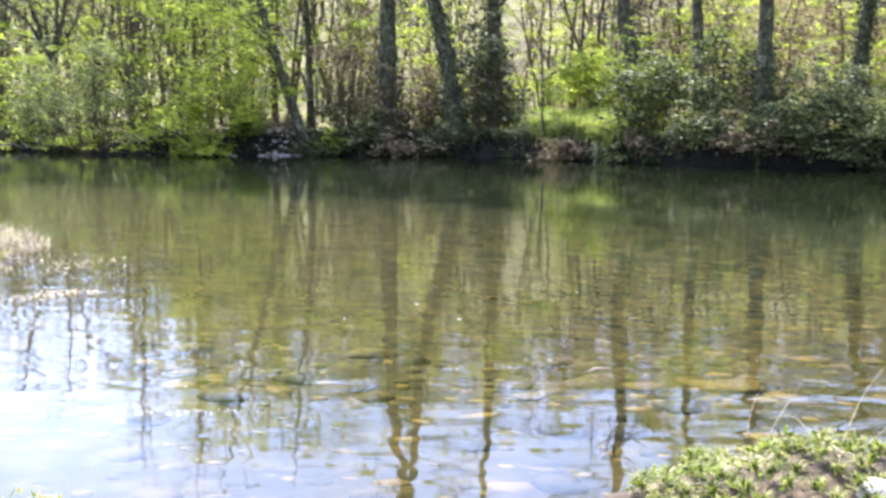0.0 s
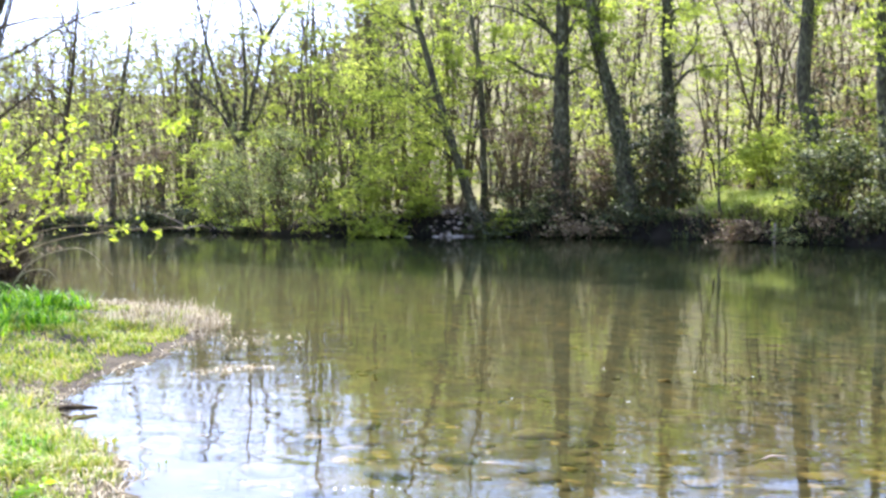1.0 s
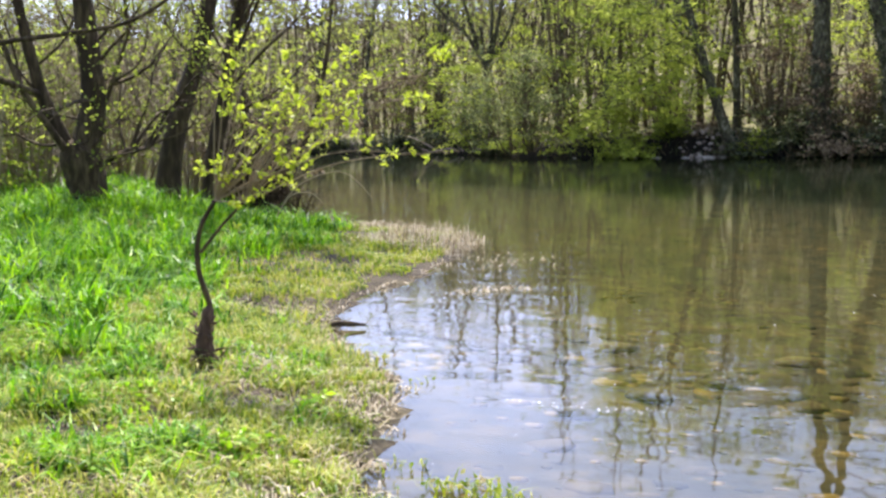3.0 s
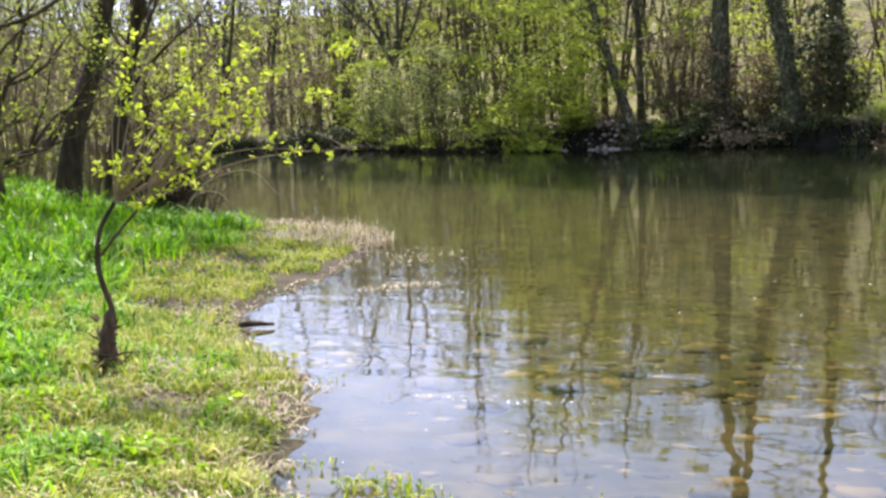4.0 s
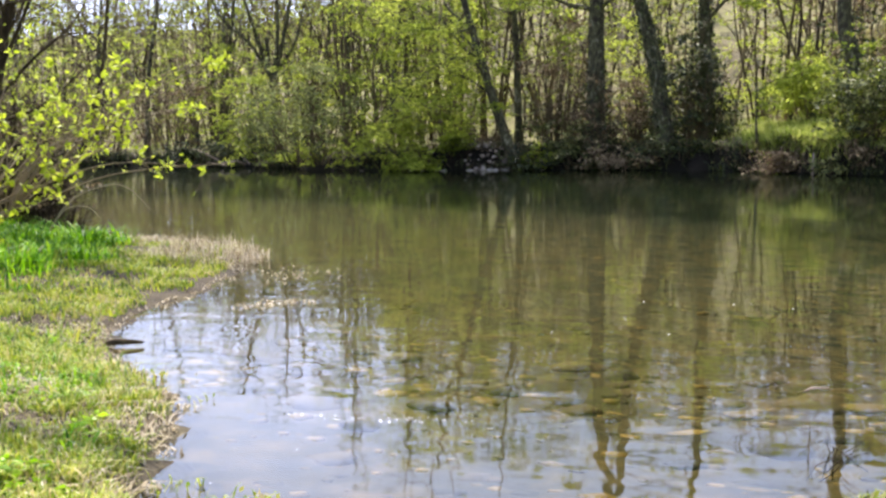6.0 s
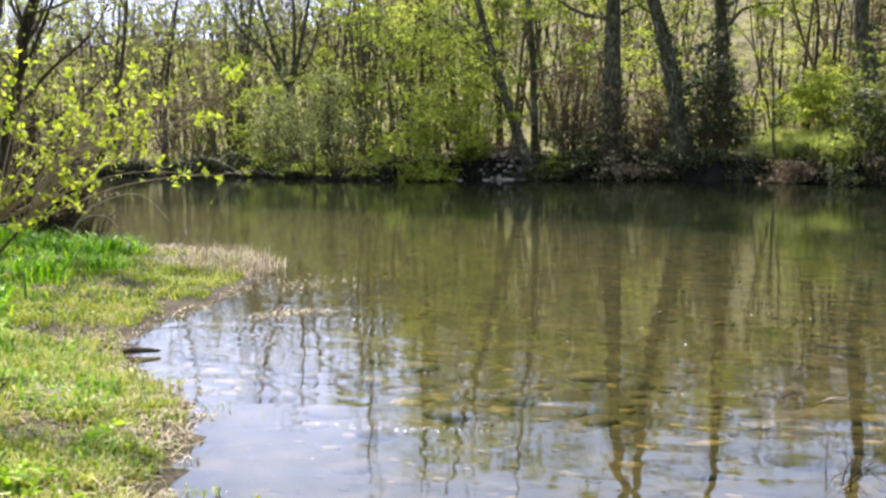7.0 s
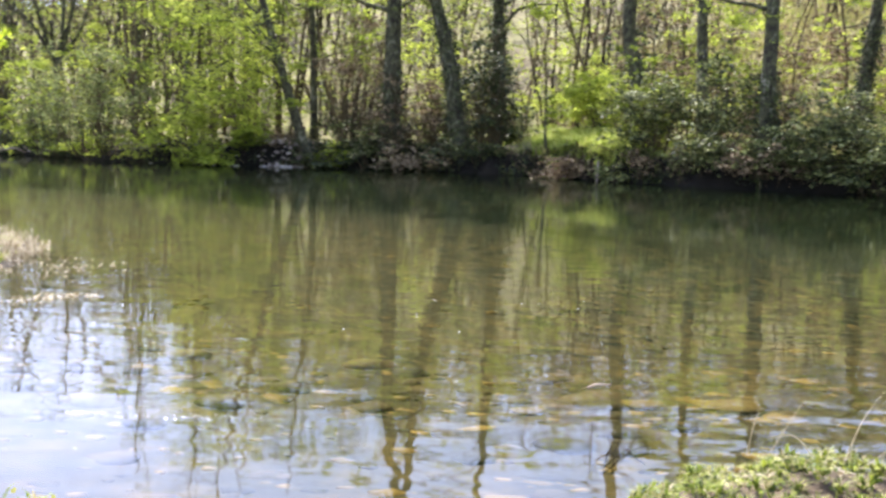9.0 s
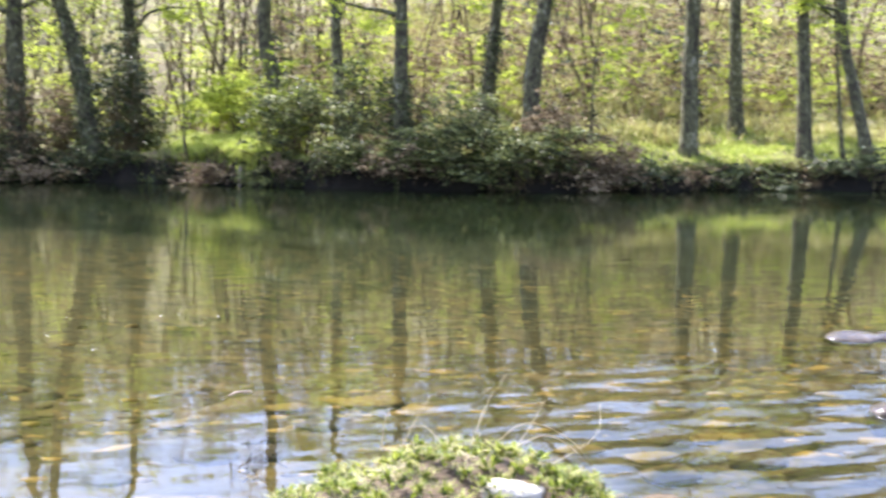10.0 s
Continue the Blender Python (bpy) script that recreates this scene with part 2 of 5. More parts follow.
def smooth_line(points, steps):
    """A Catmull-Rom line through the points."""
    p = np.array([2 * np.array(points[0]) - points[1], *points, 2 * np.array(points[-1]) - points[-2]], float)
    out = []
    for i in range(1, len(p) - 2):
        for t in np.linspace(0, 1, steps, endpoint=False):
            out.append(0.5 * (2 * p[i] + (p[i + 1] - p[i - 1]) * t + (2 * p[i - 1] - 5 * p[i] + 4 * p[i + 1] - p[i + 2]) * t * t
                              + (3 * p[i] - p[i - 1] - 3 * p[i + 1] + p[i + 2]) * t ** 3))
    return np.array([*out, p[-2]])


def tube(shape, line, radii, sides=6, rough=0.0, rng=None):
    line = np.asarray(line, float)
    n = len(line)
    along = unit(np.gradient(line, axis=0))
    ref = np.array([0.0, 0, 1]) if abs(along[n // 2, 2]) < 0.8 else np.array([1.0, 0, 0])
    u = unit(np.cross(along, ref))
    v = np.cross(along, u)
    turn = np.arange(sides) * 2 * np.pi / sides
    r = np.asarray(radii, float)[:, None] * np.ones(sides)
    if rough:
        r = r * (1 + rough * rng.uniform(-1, 1, r.shape))
    ring = line[:, None] + r[..., None] * (np.cos(turn)[None, :, None] * u[:, None] + np.sin(turn)[None, :, None] * v[:, None])
    i, j = np.meshgrid(np.arange(n - 1), np.arange(sides), indexing="ij")
    k = (j + 1) % sides
    shape.add(ring, np.stack((i * sides + j, i * sides + k, (i + 1) * sides + k, (i + 1) * sides + j), -1).reshape(-1, 4))
    shape.add(line[-1:] + along[-1:] * radii[-1], np.zeros((0, 3), int))
    tip = shape.count - 1
    base = tip - sides
    shape.faces.append(np.array([(base + a, base + (a + 1) % sides, tip) for a in range(sides)]))


def leaves(shape, centres, size, rng, narrow=0.3, flat=0.0):
    """One small folded four-cornered leaf at each centre."""
    c = np.asarray(centres, float)
    n = len(c)
    d = rng.normal(size=(n, 3))
    d[:, 2] *= 1 - flat
    d = unit(d)
    side = unit(np.cross(d, rng.normal(size=(n, 3)) + np.array([0, 0, 2.0 * flat])))
    up = np.cross(d, side)
    s = (size * rng.uniform(0.6, 1.4, n))[:, None]
    q = np.stack((c - d * s * 0.5, c + side * s * narrow + up * s * 0.1, c + d * s * 0.5, c - side * s * narrow + up * s * 0.1), 1)
    shape.add(q, np.arange(4 * n).reshape(n, 4))


def sprays(shape, hearts, each, size, length, rng, droop=0.25, narrow=0.3):
    """Flat, drooping sprays of leaves, one at each heart: twigs in leaf with gaps between them."""
    h = np.repeat(np.asarray(hearts, float), each, axis=0)
    m = len(hearts)
    turn, long, tilt = rng.uniform(0, 2 * np.pi, m), length * rng.uniform(0.5, 1.5, m), rng.normal(0.0, 0.3, m)
    turn, long, tilt = (np.repeat(v, each) for v in (turn, long, tilt))
    u = rng.uniform(-0.6, 0.6, len(h))
    v = rng.normal(size=len(h)) * 0.2 * (1 - np.abs(u))
    w = rng.normal(size=len(h)) * 0.05 - droop * u * u + tilt * u
    leaves(shape, h + np.stack(((np.cos(turn) * u - np.sin(turn) * v) * long, (np.sin(turn) * u + np.cos(turn) * v) * long, w * long), 1), size, rng, narrow, 0.45)


def blades(shape, bases, height, width, rng, lean=0.35, along=(0.0, 0.0)):
    """Bent, pointed grass blades."""
    b = np.asarray(bases, float)
    n = len(b)
    turn = rng.uniform(0, 2 * np.pi, n)
    out = np.stack((np.cos(turn), np.sin(turn), np.zeros(n)), 1)
    side = np.stack((-np.sin(turn), np.cos(turn), np.zeros(n)), 1)
    h = (height * rng.uniform(0.5, 1.35, n))[:, None]
    bend = (lean * rng.uniform(0.3, 1.7, n))[:, None] * h
    w = (width * rng.uniform(0.6, 1.4, n))[:, None]
    up, drift = np.array([0, 0, 1.0]), np.array([*along, 0.0])
    mid = b + up * h * 0.55 + out * bend * 0.35 + drift * h * 0.4
    tip = b + up * h * (1 - 0.35 * np.minimum(bend / h, 1.5)) + out * bend + drift * h
    q = np.stack((b - side * w, b + side * w, mid + side * w * 0.7, mid - side * w * 0.7, tip), 1)
    i = np.arange(n)[:, None] * 5
    shape.add(q, i + np.array([[0, 1, 2, 3]]))
    shape.faces.append(i + np.array([[3, 2, 4]]) + shape.count - 5 * n)


def boulder(size, seed, lump=0.25, level=3):
    """A worn stone as points and faces, about its middle."""
    bm = bmesh.new()
    bmesh.ops.create_icosphere(bm, subdivisions=level, radius=1.0)
    for v in bm.verts:
        f = 1 + lump * noise.noise(v.co * 1.1 + Vector((seed * 7.3, 0, 0))) + 0.35 * lump * noise.noise(v.co * 3.1 + Vector((0, seed * 3.7, 0)))
        v.co = Vector((v.co.x * size[0], v.co.y * size[1], v.co.z * size[2])) * f
    shape = Shape()
    shape.add([v.co[:] for v in bm.verts], [[v.index for v in f.verts] for f in bm.faces])
    bm.free()
    return shape


# ---- the lie of the land: the river's two banks ----
NEAR_BANK = [(-200, 45), (-200, -80), (200, -80), (200, 3), (8, 3.5), (4, 3.9), (2.4, 4.1), (0.7, 4.2), (-1.0, 4.25), (-2.1, 4.35), (-2.34, 4.87), (-2.48, 5.32),
             (-2.6, 5.87), (-2.8, 6.37), (-3.1, 6.84), (-3.6, 7.35), (-4.1, 8.1), (-4.36, 8.69), (-4.5, 9.55), (-4.44, 10.45), (-4.5, 11.7), (-4.74, 13.2),
             (-5.2, 14.2), (-6.3, 14.8), (-7.6, 15.1), (-8.6, 15.7), (-9.2, 17), (-11, 19), (-16, 22), (-40, 28)]
FAR_LINE = [(-500, 110), (-80, 48), (-40, 42), (-18, 37.2), (-13.6, 36.5), (-9.6, 33.6), (-6.5, 32.8), (-3.5, 32.9), (0, 32.3), (2.7, 31), (5, 28.8), (7.4, 27.4),
            (11.3, 26.2), (15.2, 26.4), (19.6, 25.6), (42, 22), (90, 18), (600, -20)]
FAR = 1.06                               # scales the far side about the eye so that its waterline fits the camera's view
FAR_LINE = [(FAR * x, FAR * y) for x, y in FAR_LINE]
FAR_BANK = FAR_LINE + [(600, 1500), (-500, 1500)]


def far_out(p):
    """A far-side point, placed to fit the camera's view, moved straight away from the eye."""
    return np.array([FAR * p[0], FAR * p[1], 1.745 + FAR * (p[2] - 1.745)])


def inside_by(poly, x, y):
    """The distance to the polygon's edge, positive inside it."""
    best, odd = np.full(x.shape, 1e9), np.zeros(x.shape, bool)
    for (ax, ay), (bx, by) in zip(poly, poly[1:] + poly[:1]):
        dx, dy = bx - ax, by - ay
        t = np.clip(((x - ax) * dx + (y - ay) * dy) / (dx * dx + dy * dy), 0, 1)
        best = np.minimum(best, np.hypot(x - ax - t * dx, y - ay - t * dy))
        if dy:
            odd ^= ((ay > y) != (by > y)) & (x < ax + (y - ay) * dx / dy)
    return np.where(odd, best, -best)


def step(v, lo, hi):
    t = np.clip((v - lo) / (hi - lo), 0, 1)
    return t * t * (3 - 2 * t)


def waves(x, y, size):
    return (np.sin(x / size * 1.3 + 1.7 * np.sin(y / size)) + np.sin(y / size * 1.7 + 1.3 * np.sin(x / size * 0.8 + 2))) * 0.5


def ground_height(x, y):
    x, y = np.atleast_1d(np.asarray(x, float)), np.atleast_1d(np.asarray(y, float))
    near, far = inside_by(NEAR_BANK, x, y) + 0.06 * waves(x, y, 0.16), inside_by(FAR_BANK, x, y) + 0.2 * waves(x, y, 0.6) + 0.12 * waves(x + 9, y, 0.21)
    low = step(y, 6.0, 9.0)
    z_near = 0.02 + (0.24 - 0.12 * low) * (1 - np.exp(-np.maximum(near, 0) / 0.8)) + 0.4 * step(-x - 0.25 * y, 3.0, 6.5) * step(near, 0.3, 3)
    z_near += (0.035 * waves(x, y, 0.3) + 0.02 * waves(x + 5, y, 0.13)) * step(near, 0.1, 0.8)
    s = np.maximum(far, 0)
    left = step(-x / np.maximum(y, 1), 0.16, 0.29)
    open_side = step(x, 8.5, 13.0)
    hill = (0.4 - 0.26 * left - 0.08 * open_side) * np.maximum(s - 9 + 4 * open_side, 0)
    hill = 50 * (1 - np.exp(-hill / 50))
    z_far = (0.6 - 0.2 * open_side + 0.12 * waves(x, y + 4, 0.8)) * step(s, 0.04, 0.3) * (1 - 0.55 * left) + 0.05 * np.minimum(s, 14) + 0.28 * np.minimum(s, 3.2) * open_side + hill + 0.06 * waves(x, y, 1.7) * step(s, 0.3, 2)
    z_far += 0.17 * np.minimum(s, 3.0) * step(x, 1.6, 3.6) * step(-x, -6.6, -4.6) * step(-s, -8.0, -4.0)
    dn, df = np.maximum(-near, 0), np.maximum(-far, 0)
    depth = np.minimum(np.minimum(0.03 + 0.06 * dn, 0.95), 0.03 + 0.7 * df) + 0.02 * waves(x, y, 0.5) * step(dn, 0.3, 1)
    return np.where(near > 0, z_near, np.where(far > 0, z_far, -depth))


def on_ground(x, y):
    return float(ground_height(x, y)[0])


def grow_out(start, first, factor, stop):
    out = [start]
    while abs(out[-1]) < stop:
        out.append(out[-1] + first)
        first *= factor
    return out


xs = np.array(sorted({*np.arange(-12, 6.01, 0.18).round(3), *np.arange(-30, -12, 0.4).round(3), *np.arange(6.3, 30, 0.4).round(3), *grow_out(30, 1, 1.25, 900), *(-v for v in grow_out(30.4, 1, 1.25, 900))}))
ys = np.array(sorted({*np.arange(2, 16, 0.15).round(3), *np.arange(16, 23.4, 0.3).round(3), *np.arange(23.5, 35.4, 0.12).round(3), *np.arange(35.5, 44, 0.3).round(3), *grow_out(44, 0.6, 1.2, 1200), *(-v for v in grow_out(-1.5, 0.6, 1.3, 300))}))
gx, gy = np.meshgrid(xs, ys)
gz = ground_height(gx.ravel(), gy.ravel())
land = Shape()
nx, ny = len(xs), len(ys)
i, j = np.meshgrid(np.arange(ny - 1), np.arange(nx - 1), indexing="ij")
land.add(np.stack((gx.ravel(), gy.ravel(), gz), 1), np.stack((i * nx + j, i * nx + j + 1, (i + 1) * nx + j + 1, (i + 1) * nx + j), -1).reshape(-1, 4))
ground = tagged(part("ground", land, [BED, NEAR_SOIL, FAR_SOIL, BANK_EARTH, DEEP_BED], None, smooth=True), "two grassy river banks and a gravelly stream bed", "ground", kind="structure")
grid_z = gz.reshape(ny, nx)
middle_z = np.maximum(np.maximum(grid_z[:-1, :-1], grid_z[1:, :-1]), np.maximum(grid_z[:-1, 1:], grid_z[1:, 1:])).ravel()
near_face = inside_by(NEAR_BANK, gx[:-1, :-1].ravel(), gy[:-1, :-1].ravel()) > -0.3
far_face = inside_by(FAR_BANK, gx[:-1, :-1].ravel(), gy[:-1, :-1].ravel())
# 3: shade painted along the far edge; 4: dimness painted on the deep bed
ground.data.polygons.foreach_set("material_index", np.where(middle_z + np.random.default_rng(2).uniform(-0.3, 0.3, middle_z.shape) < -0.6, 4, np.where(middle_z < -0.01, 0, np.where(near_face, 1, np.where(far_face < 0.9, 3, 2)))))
sheet = Shape()
sheet.add([(-480, -70, 0), (560, -70, 0), (560, 140, 0), (-480, 140, 0)], [(0, 1, 2, 3)])
tagged(part("water", sheet, WATER), "calm clear green-brown river water mirroring the trees", "water", kind="structure")


# ---- trees and bushes ----
def branch_line(start, heading, length, rng, bends=5, rise=0.25, wander=0.22):
    p, d, out = np.array(start, float), unit(np.array(heading, float)), [np.array(start, float)]
    for _ in range(bends):
        d = unit(d + rng.normal(size=3) * wander + np.array([0, 0, rise / bends]))
        p = p + d * length / bends
        out.append(p)
    return np.array(out)


def clumped(points, each, spread, rng):
    p = np.repeat(np.asarray(points), each, axis=0)
    return p + rng.normal(size=p.shape) * spread


def limb_with_twigs(parent, name, start, heading, length, radius, rng, bark, twigs=5, rise=0.3, sides=5):
    """A limb and its side twigs in one mesh under the tree; gives the places where leaves sit."""
    shape, spots = Shape(), []
    line = branch_line(start, heading, length, rng, 6, rise)
    tube(shape, smooth_line(line, 2), np.linspace(radius, radius * 0.2, 13), sides)
    for _ in range(twigs):
        k = rng.integers(1, 7)
        d = unit(line[k] - line[k - 1]) + rng.normal(size=3) * 0.7
        twig = branch_line(line[k], d, length * rng.uniform(0.25, 0.6), rng, 4, rise)
        tube(shape, twig, np.linspace(radius * 0.32, radius * 0.06, 5), 4)
        spots.extend(twig[1:])
        for _ in range(2):
            j = rng.integers(1, 5)
            small = branch_line(twig[j], unit(twig[j] - twig[j - 1]) + rng.normal(size=3) * 0.8, length * rng.uniform(0.12, 0.28), rng, 3, rise)
            tube(shape, small, np.linspace(radius * 0.15, radius * 0.04, 4), 3)
            spots.extend(small[1:])
    spots.append(line[-1])
    part(name, shape, bark, parent)
    return spots


def tree(label, way, radius, top, seed, leaf=LEAF_FRESH, amount=3800, leaf_size=0.1, limbs=11, first=0.22, bark=BARK, group="trees on the far bank", flare=1.5, reach=1.0, ivy=0.0, out=True):
    """way: the trunk's line from its foot up; it goes on to the height top."""
    rng = np.random.default_rng(seed)
    way = [far_out(p) if out else np.array(p, float) for p in way]
    foot = way[0].copy()
    foot[2] = on_ground(foot[0], foot[1]) - 0.15
    if way[0][2] - foot[2] > 0.4:
        way = [foot] + way
    else:
        way[0] = foot
    d = unit(way[-1] - way[-2])
    while way[-1][2] < top:
        d = unit(d + rng.normal(size=3) * 0.08 + np.array([0, 0, 0.12]))
        way.append(way[-1] + d * 2.2)
    line = smooth_line(way, 5)
    high = np.clip((line[:, 2] - foot[2]) / (top - foot[2]), 0, 1)
    width = radius * (1.05 - 0.85 * high) * (1 + (flare - 1) * np.exp(-(line[:, 2] - foot[2]) / 0.35))
    ob = thing("tree", foot, label, "tree", group)
    ob.location = (0, 0, 0)
    trunk = Shape()
    tube(trunk, line, width, 10, 0.07, rng)
    part("trunk", trunk, bark, ob)
    if ivy:
        climber = Shape()
        low = np.nonzero(line[:, 2] - foot[2] < ivy)[0]
        k = low[(rng.uniform(0, 1, int(500 * ivy)) ** 1.4 * len(low)).astype(int)]
        t = rng.uniform(0, 2 * np.pi, len(k)) + 0.0
        f = rng.uniform(0, 1, len(k))
        at = line[k] * (1 - f[:, None]) + line[np.minimum(k + 1, len(line) - 1)] * f[:, None]
        off = (width[k] * rng.uniform(0.95, 1.6, len(k)))[:, None]
        leaves(climber, at + np.stack((np.cos(t), np.sin(t), np.zeros(len(k))), 1) * off + rng.normal(size=at.shape) * 0.03, 0.09, rng)
        part("ivy", climber, LEAF_DARK, ob, "dark green climbing ivy", smooth=False)
    spots = []
    for k in range(limbs):
        at = first + (0.97 - first) * (k + rng.uniform(0, 1)) / limbs
        n = int(np.argmin(np.abs(high - at)))
        turn = rng.uniform(0, 2 * np.pi)
        rise = rng.uniform(0.15, 0.9)
        spots += limb_with_twigs(ob, "limb", line[n], (math.cos(turn), math.sin(turn), rise), reach * rng.uniform(1.6, 3.4) * (1.2 - 0.6 * at), max(width[n] * 0.4, 0.02), rng, bark)
    if amount:
        crown = Shape()
        spots = np.array(spots)
        spots = spots[rng.uniform(0, 1, len(spots)) < 1.15 - step(spots[:, 2], 5.5, 11.5)]
        sprays(crown, spots[rng.integers(0, len(spots), amount // 16)], 12, leaf_size * 1.25, 0.65, rng)
        part("crown", crown, leaf, ob, smooth=False)
    return ob


def bush(label, x, y, wide, high, seed, leaf=LEAF_FRESH, amount=3500, leaf_size=0.09, stems=12, stem_mat=TWIG, lean=(0, 0), group="bushes on the far bank", category="bush", low=0.12, clump=0.16, full=0.6):
    """full: the share of the leaves that stand in loose clumps all through the bush, the rest sits along its stems."""
    rng = np.random.default_rng(seed)
    if y > 22:
        x, y, wide, high = FAR * x, FAR * y, FAR * wide, FAR * high
        y = max(y, float(np.interp(x, *np.array(FAR_LINE).T)) + 0.12)
    z = on_ground(x, y)
    base = np.array([x, y, max(z, -0.1) - 0.1])
    ob = thing("bush", (0, 0, 0), label, category, group)
    spots = []
    for k in range(stems):
        wood = Shape()
        turn, out = rng.uniform(0, 2 * np.pi), math.sqrt(rng.uniform(0, 1))
        goal = base + np.array([math.cos(turn) * out * wide * 0.5 + lean[0], math.sin(turn) * out * wide * 0.4 + lean[1], high * rng.uniform(0.6, 1.1) * (1 - 0.5 * out * out)])
        root = base + np.array([math.cos(turn) * wide * 0.2 * out, math.sin(turn) * wide * 0.2 * out, 0])
        mid = root * 0.5 + goal * 0.5 + np.array([0, 0, high * 0.1]) + rng.normal(size=3) * 0.07 * wide
        line = smooth_line([root, mid, goal], 5)
        r = 0.005 * high + 0.005
        tube(wood, line, np.linspace(r, r * 0.2, len(line)), 4)
        for _ in range(4):
            j = rng.integers(2, len(line))
            twig = branch_line(line[j], unit(line[j] - line[j - 1]) + rng.normal(size=3) * 0.9, rng.uniform(0.12, 0.3) * max(wide, high), rng, 3, 0.1)
            tube(wood, twig, np.linspace(r * 0.4, r * 0.1, 4), 3)
            spots.extend(twig)
        spots.extend(line[3:])
        part("stem", wood, stem_mat, ob)
    if amount:
        spots = np.array(spots)
        spots = spots[spots[:, 2] > base[2] + low * high]
        each = 14
        m = max(int(amount * 0.55) // each, 6)
        n = max(m // 15, 5)
        ball = unit(rng.normal(size=(n, 3))) * rng.uniform(0, 1, (n, 1)) ** 0.4
        ball = ball * np.array([wide * 0.52, wide * 0.4, high * 0.48]) + base + np.array([lean[0] * 0.7, lean[1] * 0.7, high * 0.52])
        turn, of = rng.uniform(0, 2 * np.pi, n), rng.integers(0, n, m)
        u, v = rng.normal(size=m) * (0.16 + 0.05 * wide), rng.normal(size=m) * (0.08 + 0.025 * wide)
        ball = ball[of] + np.stack((np.cos(turn[of]) * u - np.sin(turn[of]) * v, np.sin(turn[of]) * u + np.cos(turn[of]) * v, rng.normal(size=m) * 0.06 - 0.35 * np.abs(u)), 1)
        on_stem = spots[rng.integers(0, len(spots), m)]
        hearts = np.where(rng.uniform(0, 1, (m, 1)) < full, ball, on_stem + rng.normal(size=(m, 3)) * 0.1)
        hearts = hearts[hearts[:, 2] > base[2] + 0.5 * low * high]
        hearts[:, 2] = np.maximum(hearts[:, 2], 0.12)
        crown = Shape()
        sprays(crown, hearts, each, leaf_size * 1.1, 2.2 * clump + 0.06 * wide, rng, 0.3, 0.34)
        part("foliage", crown, leaf, ob, smooth=False)
    return ob


OLD = "tall grey-barked riverside tree with sparse spring leaves"
LEAN = "slender dark tree leaning out over the river"
lean_tree = tree(LEAN, [(-3.89, 33.2, 0.5), (-4.85, 33.1, 3.3), (-6.03, 32.9, 7.7)], 0.17, 9.6, 11, limbs=9, first=0.3, amount=3000)
tree("thin upright tree behind a leaning one", [(-3.95, 34.9, 0.5), (-4.06, 34.87, 4.56), (-4.31, 34.84, 6.44)], 0.13, 10, 12, limbs=9)
tall_tree = tree(OLD, [(-1.61, 33.3, 0.2), (-1.56, 33.37, 4.4), (-1.5, 33.37, 7.6)], 0.29, 15, 13, limbs=11, first=0.25, flare=1.8, ivy=2.2)
tree("curved grey-barked tree at the water's edge", [(0.4, 32.6, 0.2), (0.06, 32.61, 3.06), (-0.56, 32.61, 5.57), (-0.79, 32.6, 7.44)], 0.25, 15, 14, flare=1.6, first=0.28, ivy=4.0)
tree("tall tree with a dark ivy-wrapped foot", [(1.61, 34.6, 1.1), (1.46, 34.59, 4.27), (1.43, 34.59, 7.71)], 0.23, 15, 15, ivy=6.5)
tree(OLD, [(5.4, 31.9, 1.5), (5.2, 31.96, 2.9), (4.92, 32.02, 4.17), (5.04, 32.0, 7.13)], 0.25, 15, 16, first=0.28, ivy=2.6)
tree(OLD, [(6.98, 31.5, 1.2), (6.78, 31.55, 5.07)], 0.19, 14, 17, first=0.28)
tree(OLD, [(7.83, 28.28, 0.86), (7.79, 28.29, 2.84), (7.78, 28.3, 4.79)], 0.22, 14, 18, flare=1.6, first=0.3, ivy=2.2)
tree(OLD, [(10.5, 29.71, 1.0), (10.69, 29.68, 3.55), (10.81, 29.64, 5.05)], 0.2, 14, 19, first=0.28, ivy=3.0)
tree("stout grey tree leaning above a bramble", [(11.17, 28.0, 1.0), (11.24, 27.98, 3.33), (11.51, 27.87, 4.91)], 0.27, 14, 20, first=0.3)
tree("thin young sapling on the grassy bank", [(13.07, 28.4, 1.0), (13.12, 28.38, 3.25), (13.28, 28.3, 4.58)], 0.05, 6, 21, limbs=6, amount=900, reach=0.5)
tree(OLD, [(15.63, 27.69, 1.0), (15.61, 27.71, 3.28), (15.62, 27.7, 5.06)], 0.26, 15, 22, first=0.3, flare=1.25)
tree(OLD, [(18.17, 29.52, 1.2), (18.04, 29.59, 5.34)], 0.22, 15, 23, first=0.3)
tree(OLD, [(18.67, 26.88, 1.0), (18.59, 26.93, 3.17), (18.51, 26.99, 5.11)], 0.22, 15, 24, first=0.3)
tree("slim dark tree curving up from the bank", [(20.07, 26.09, 1.0), (19.75, 26.34, 2.73), (19.51, 26.51, 3.92), (19.41, 26.58, 5.1)], 0.19, 13, 25, first=0.3)
tree("thin young stem beside a slim tree", [(19.81, 26.75, 1.0), (19.54, 26.94, 4.25)], 0.07, 8, 26, limbs=5, amount=800, reach=0.5)
tree("short bare stem above bright bank grass", [(2.76, 31.5, 0.5), (2.69, 31.5, 1.43)], 0.05, 2.6, 27, limbs=4, amount=250, reach=0.35, first=0.28)
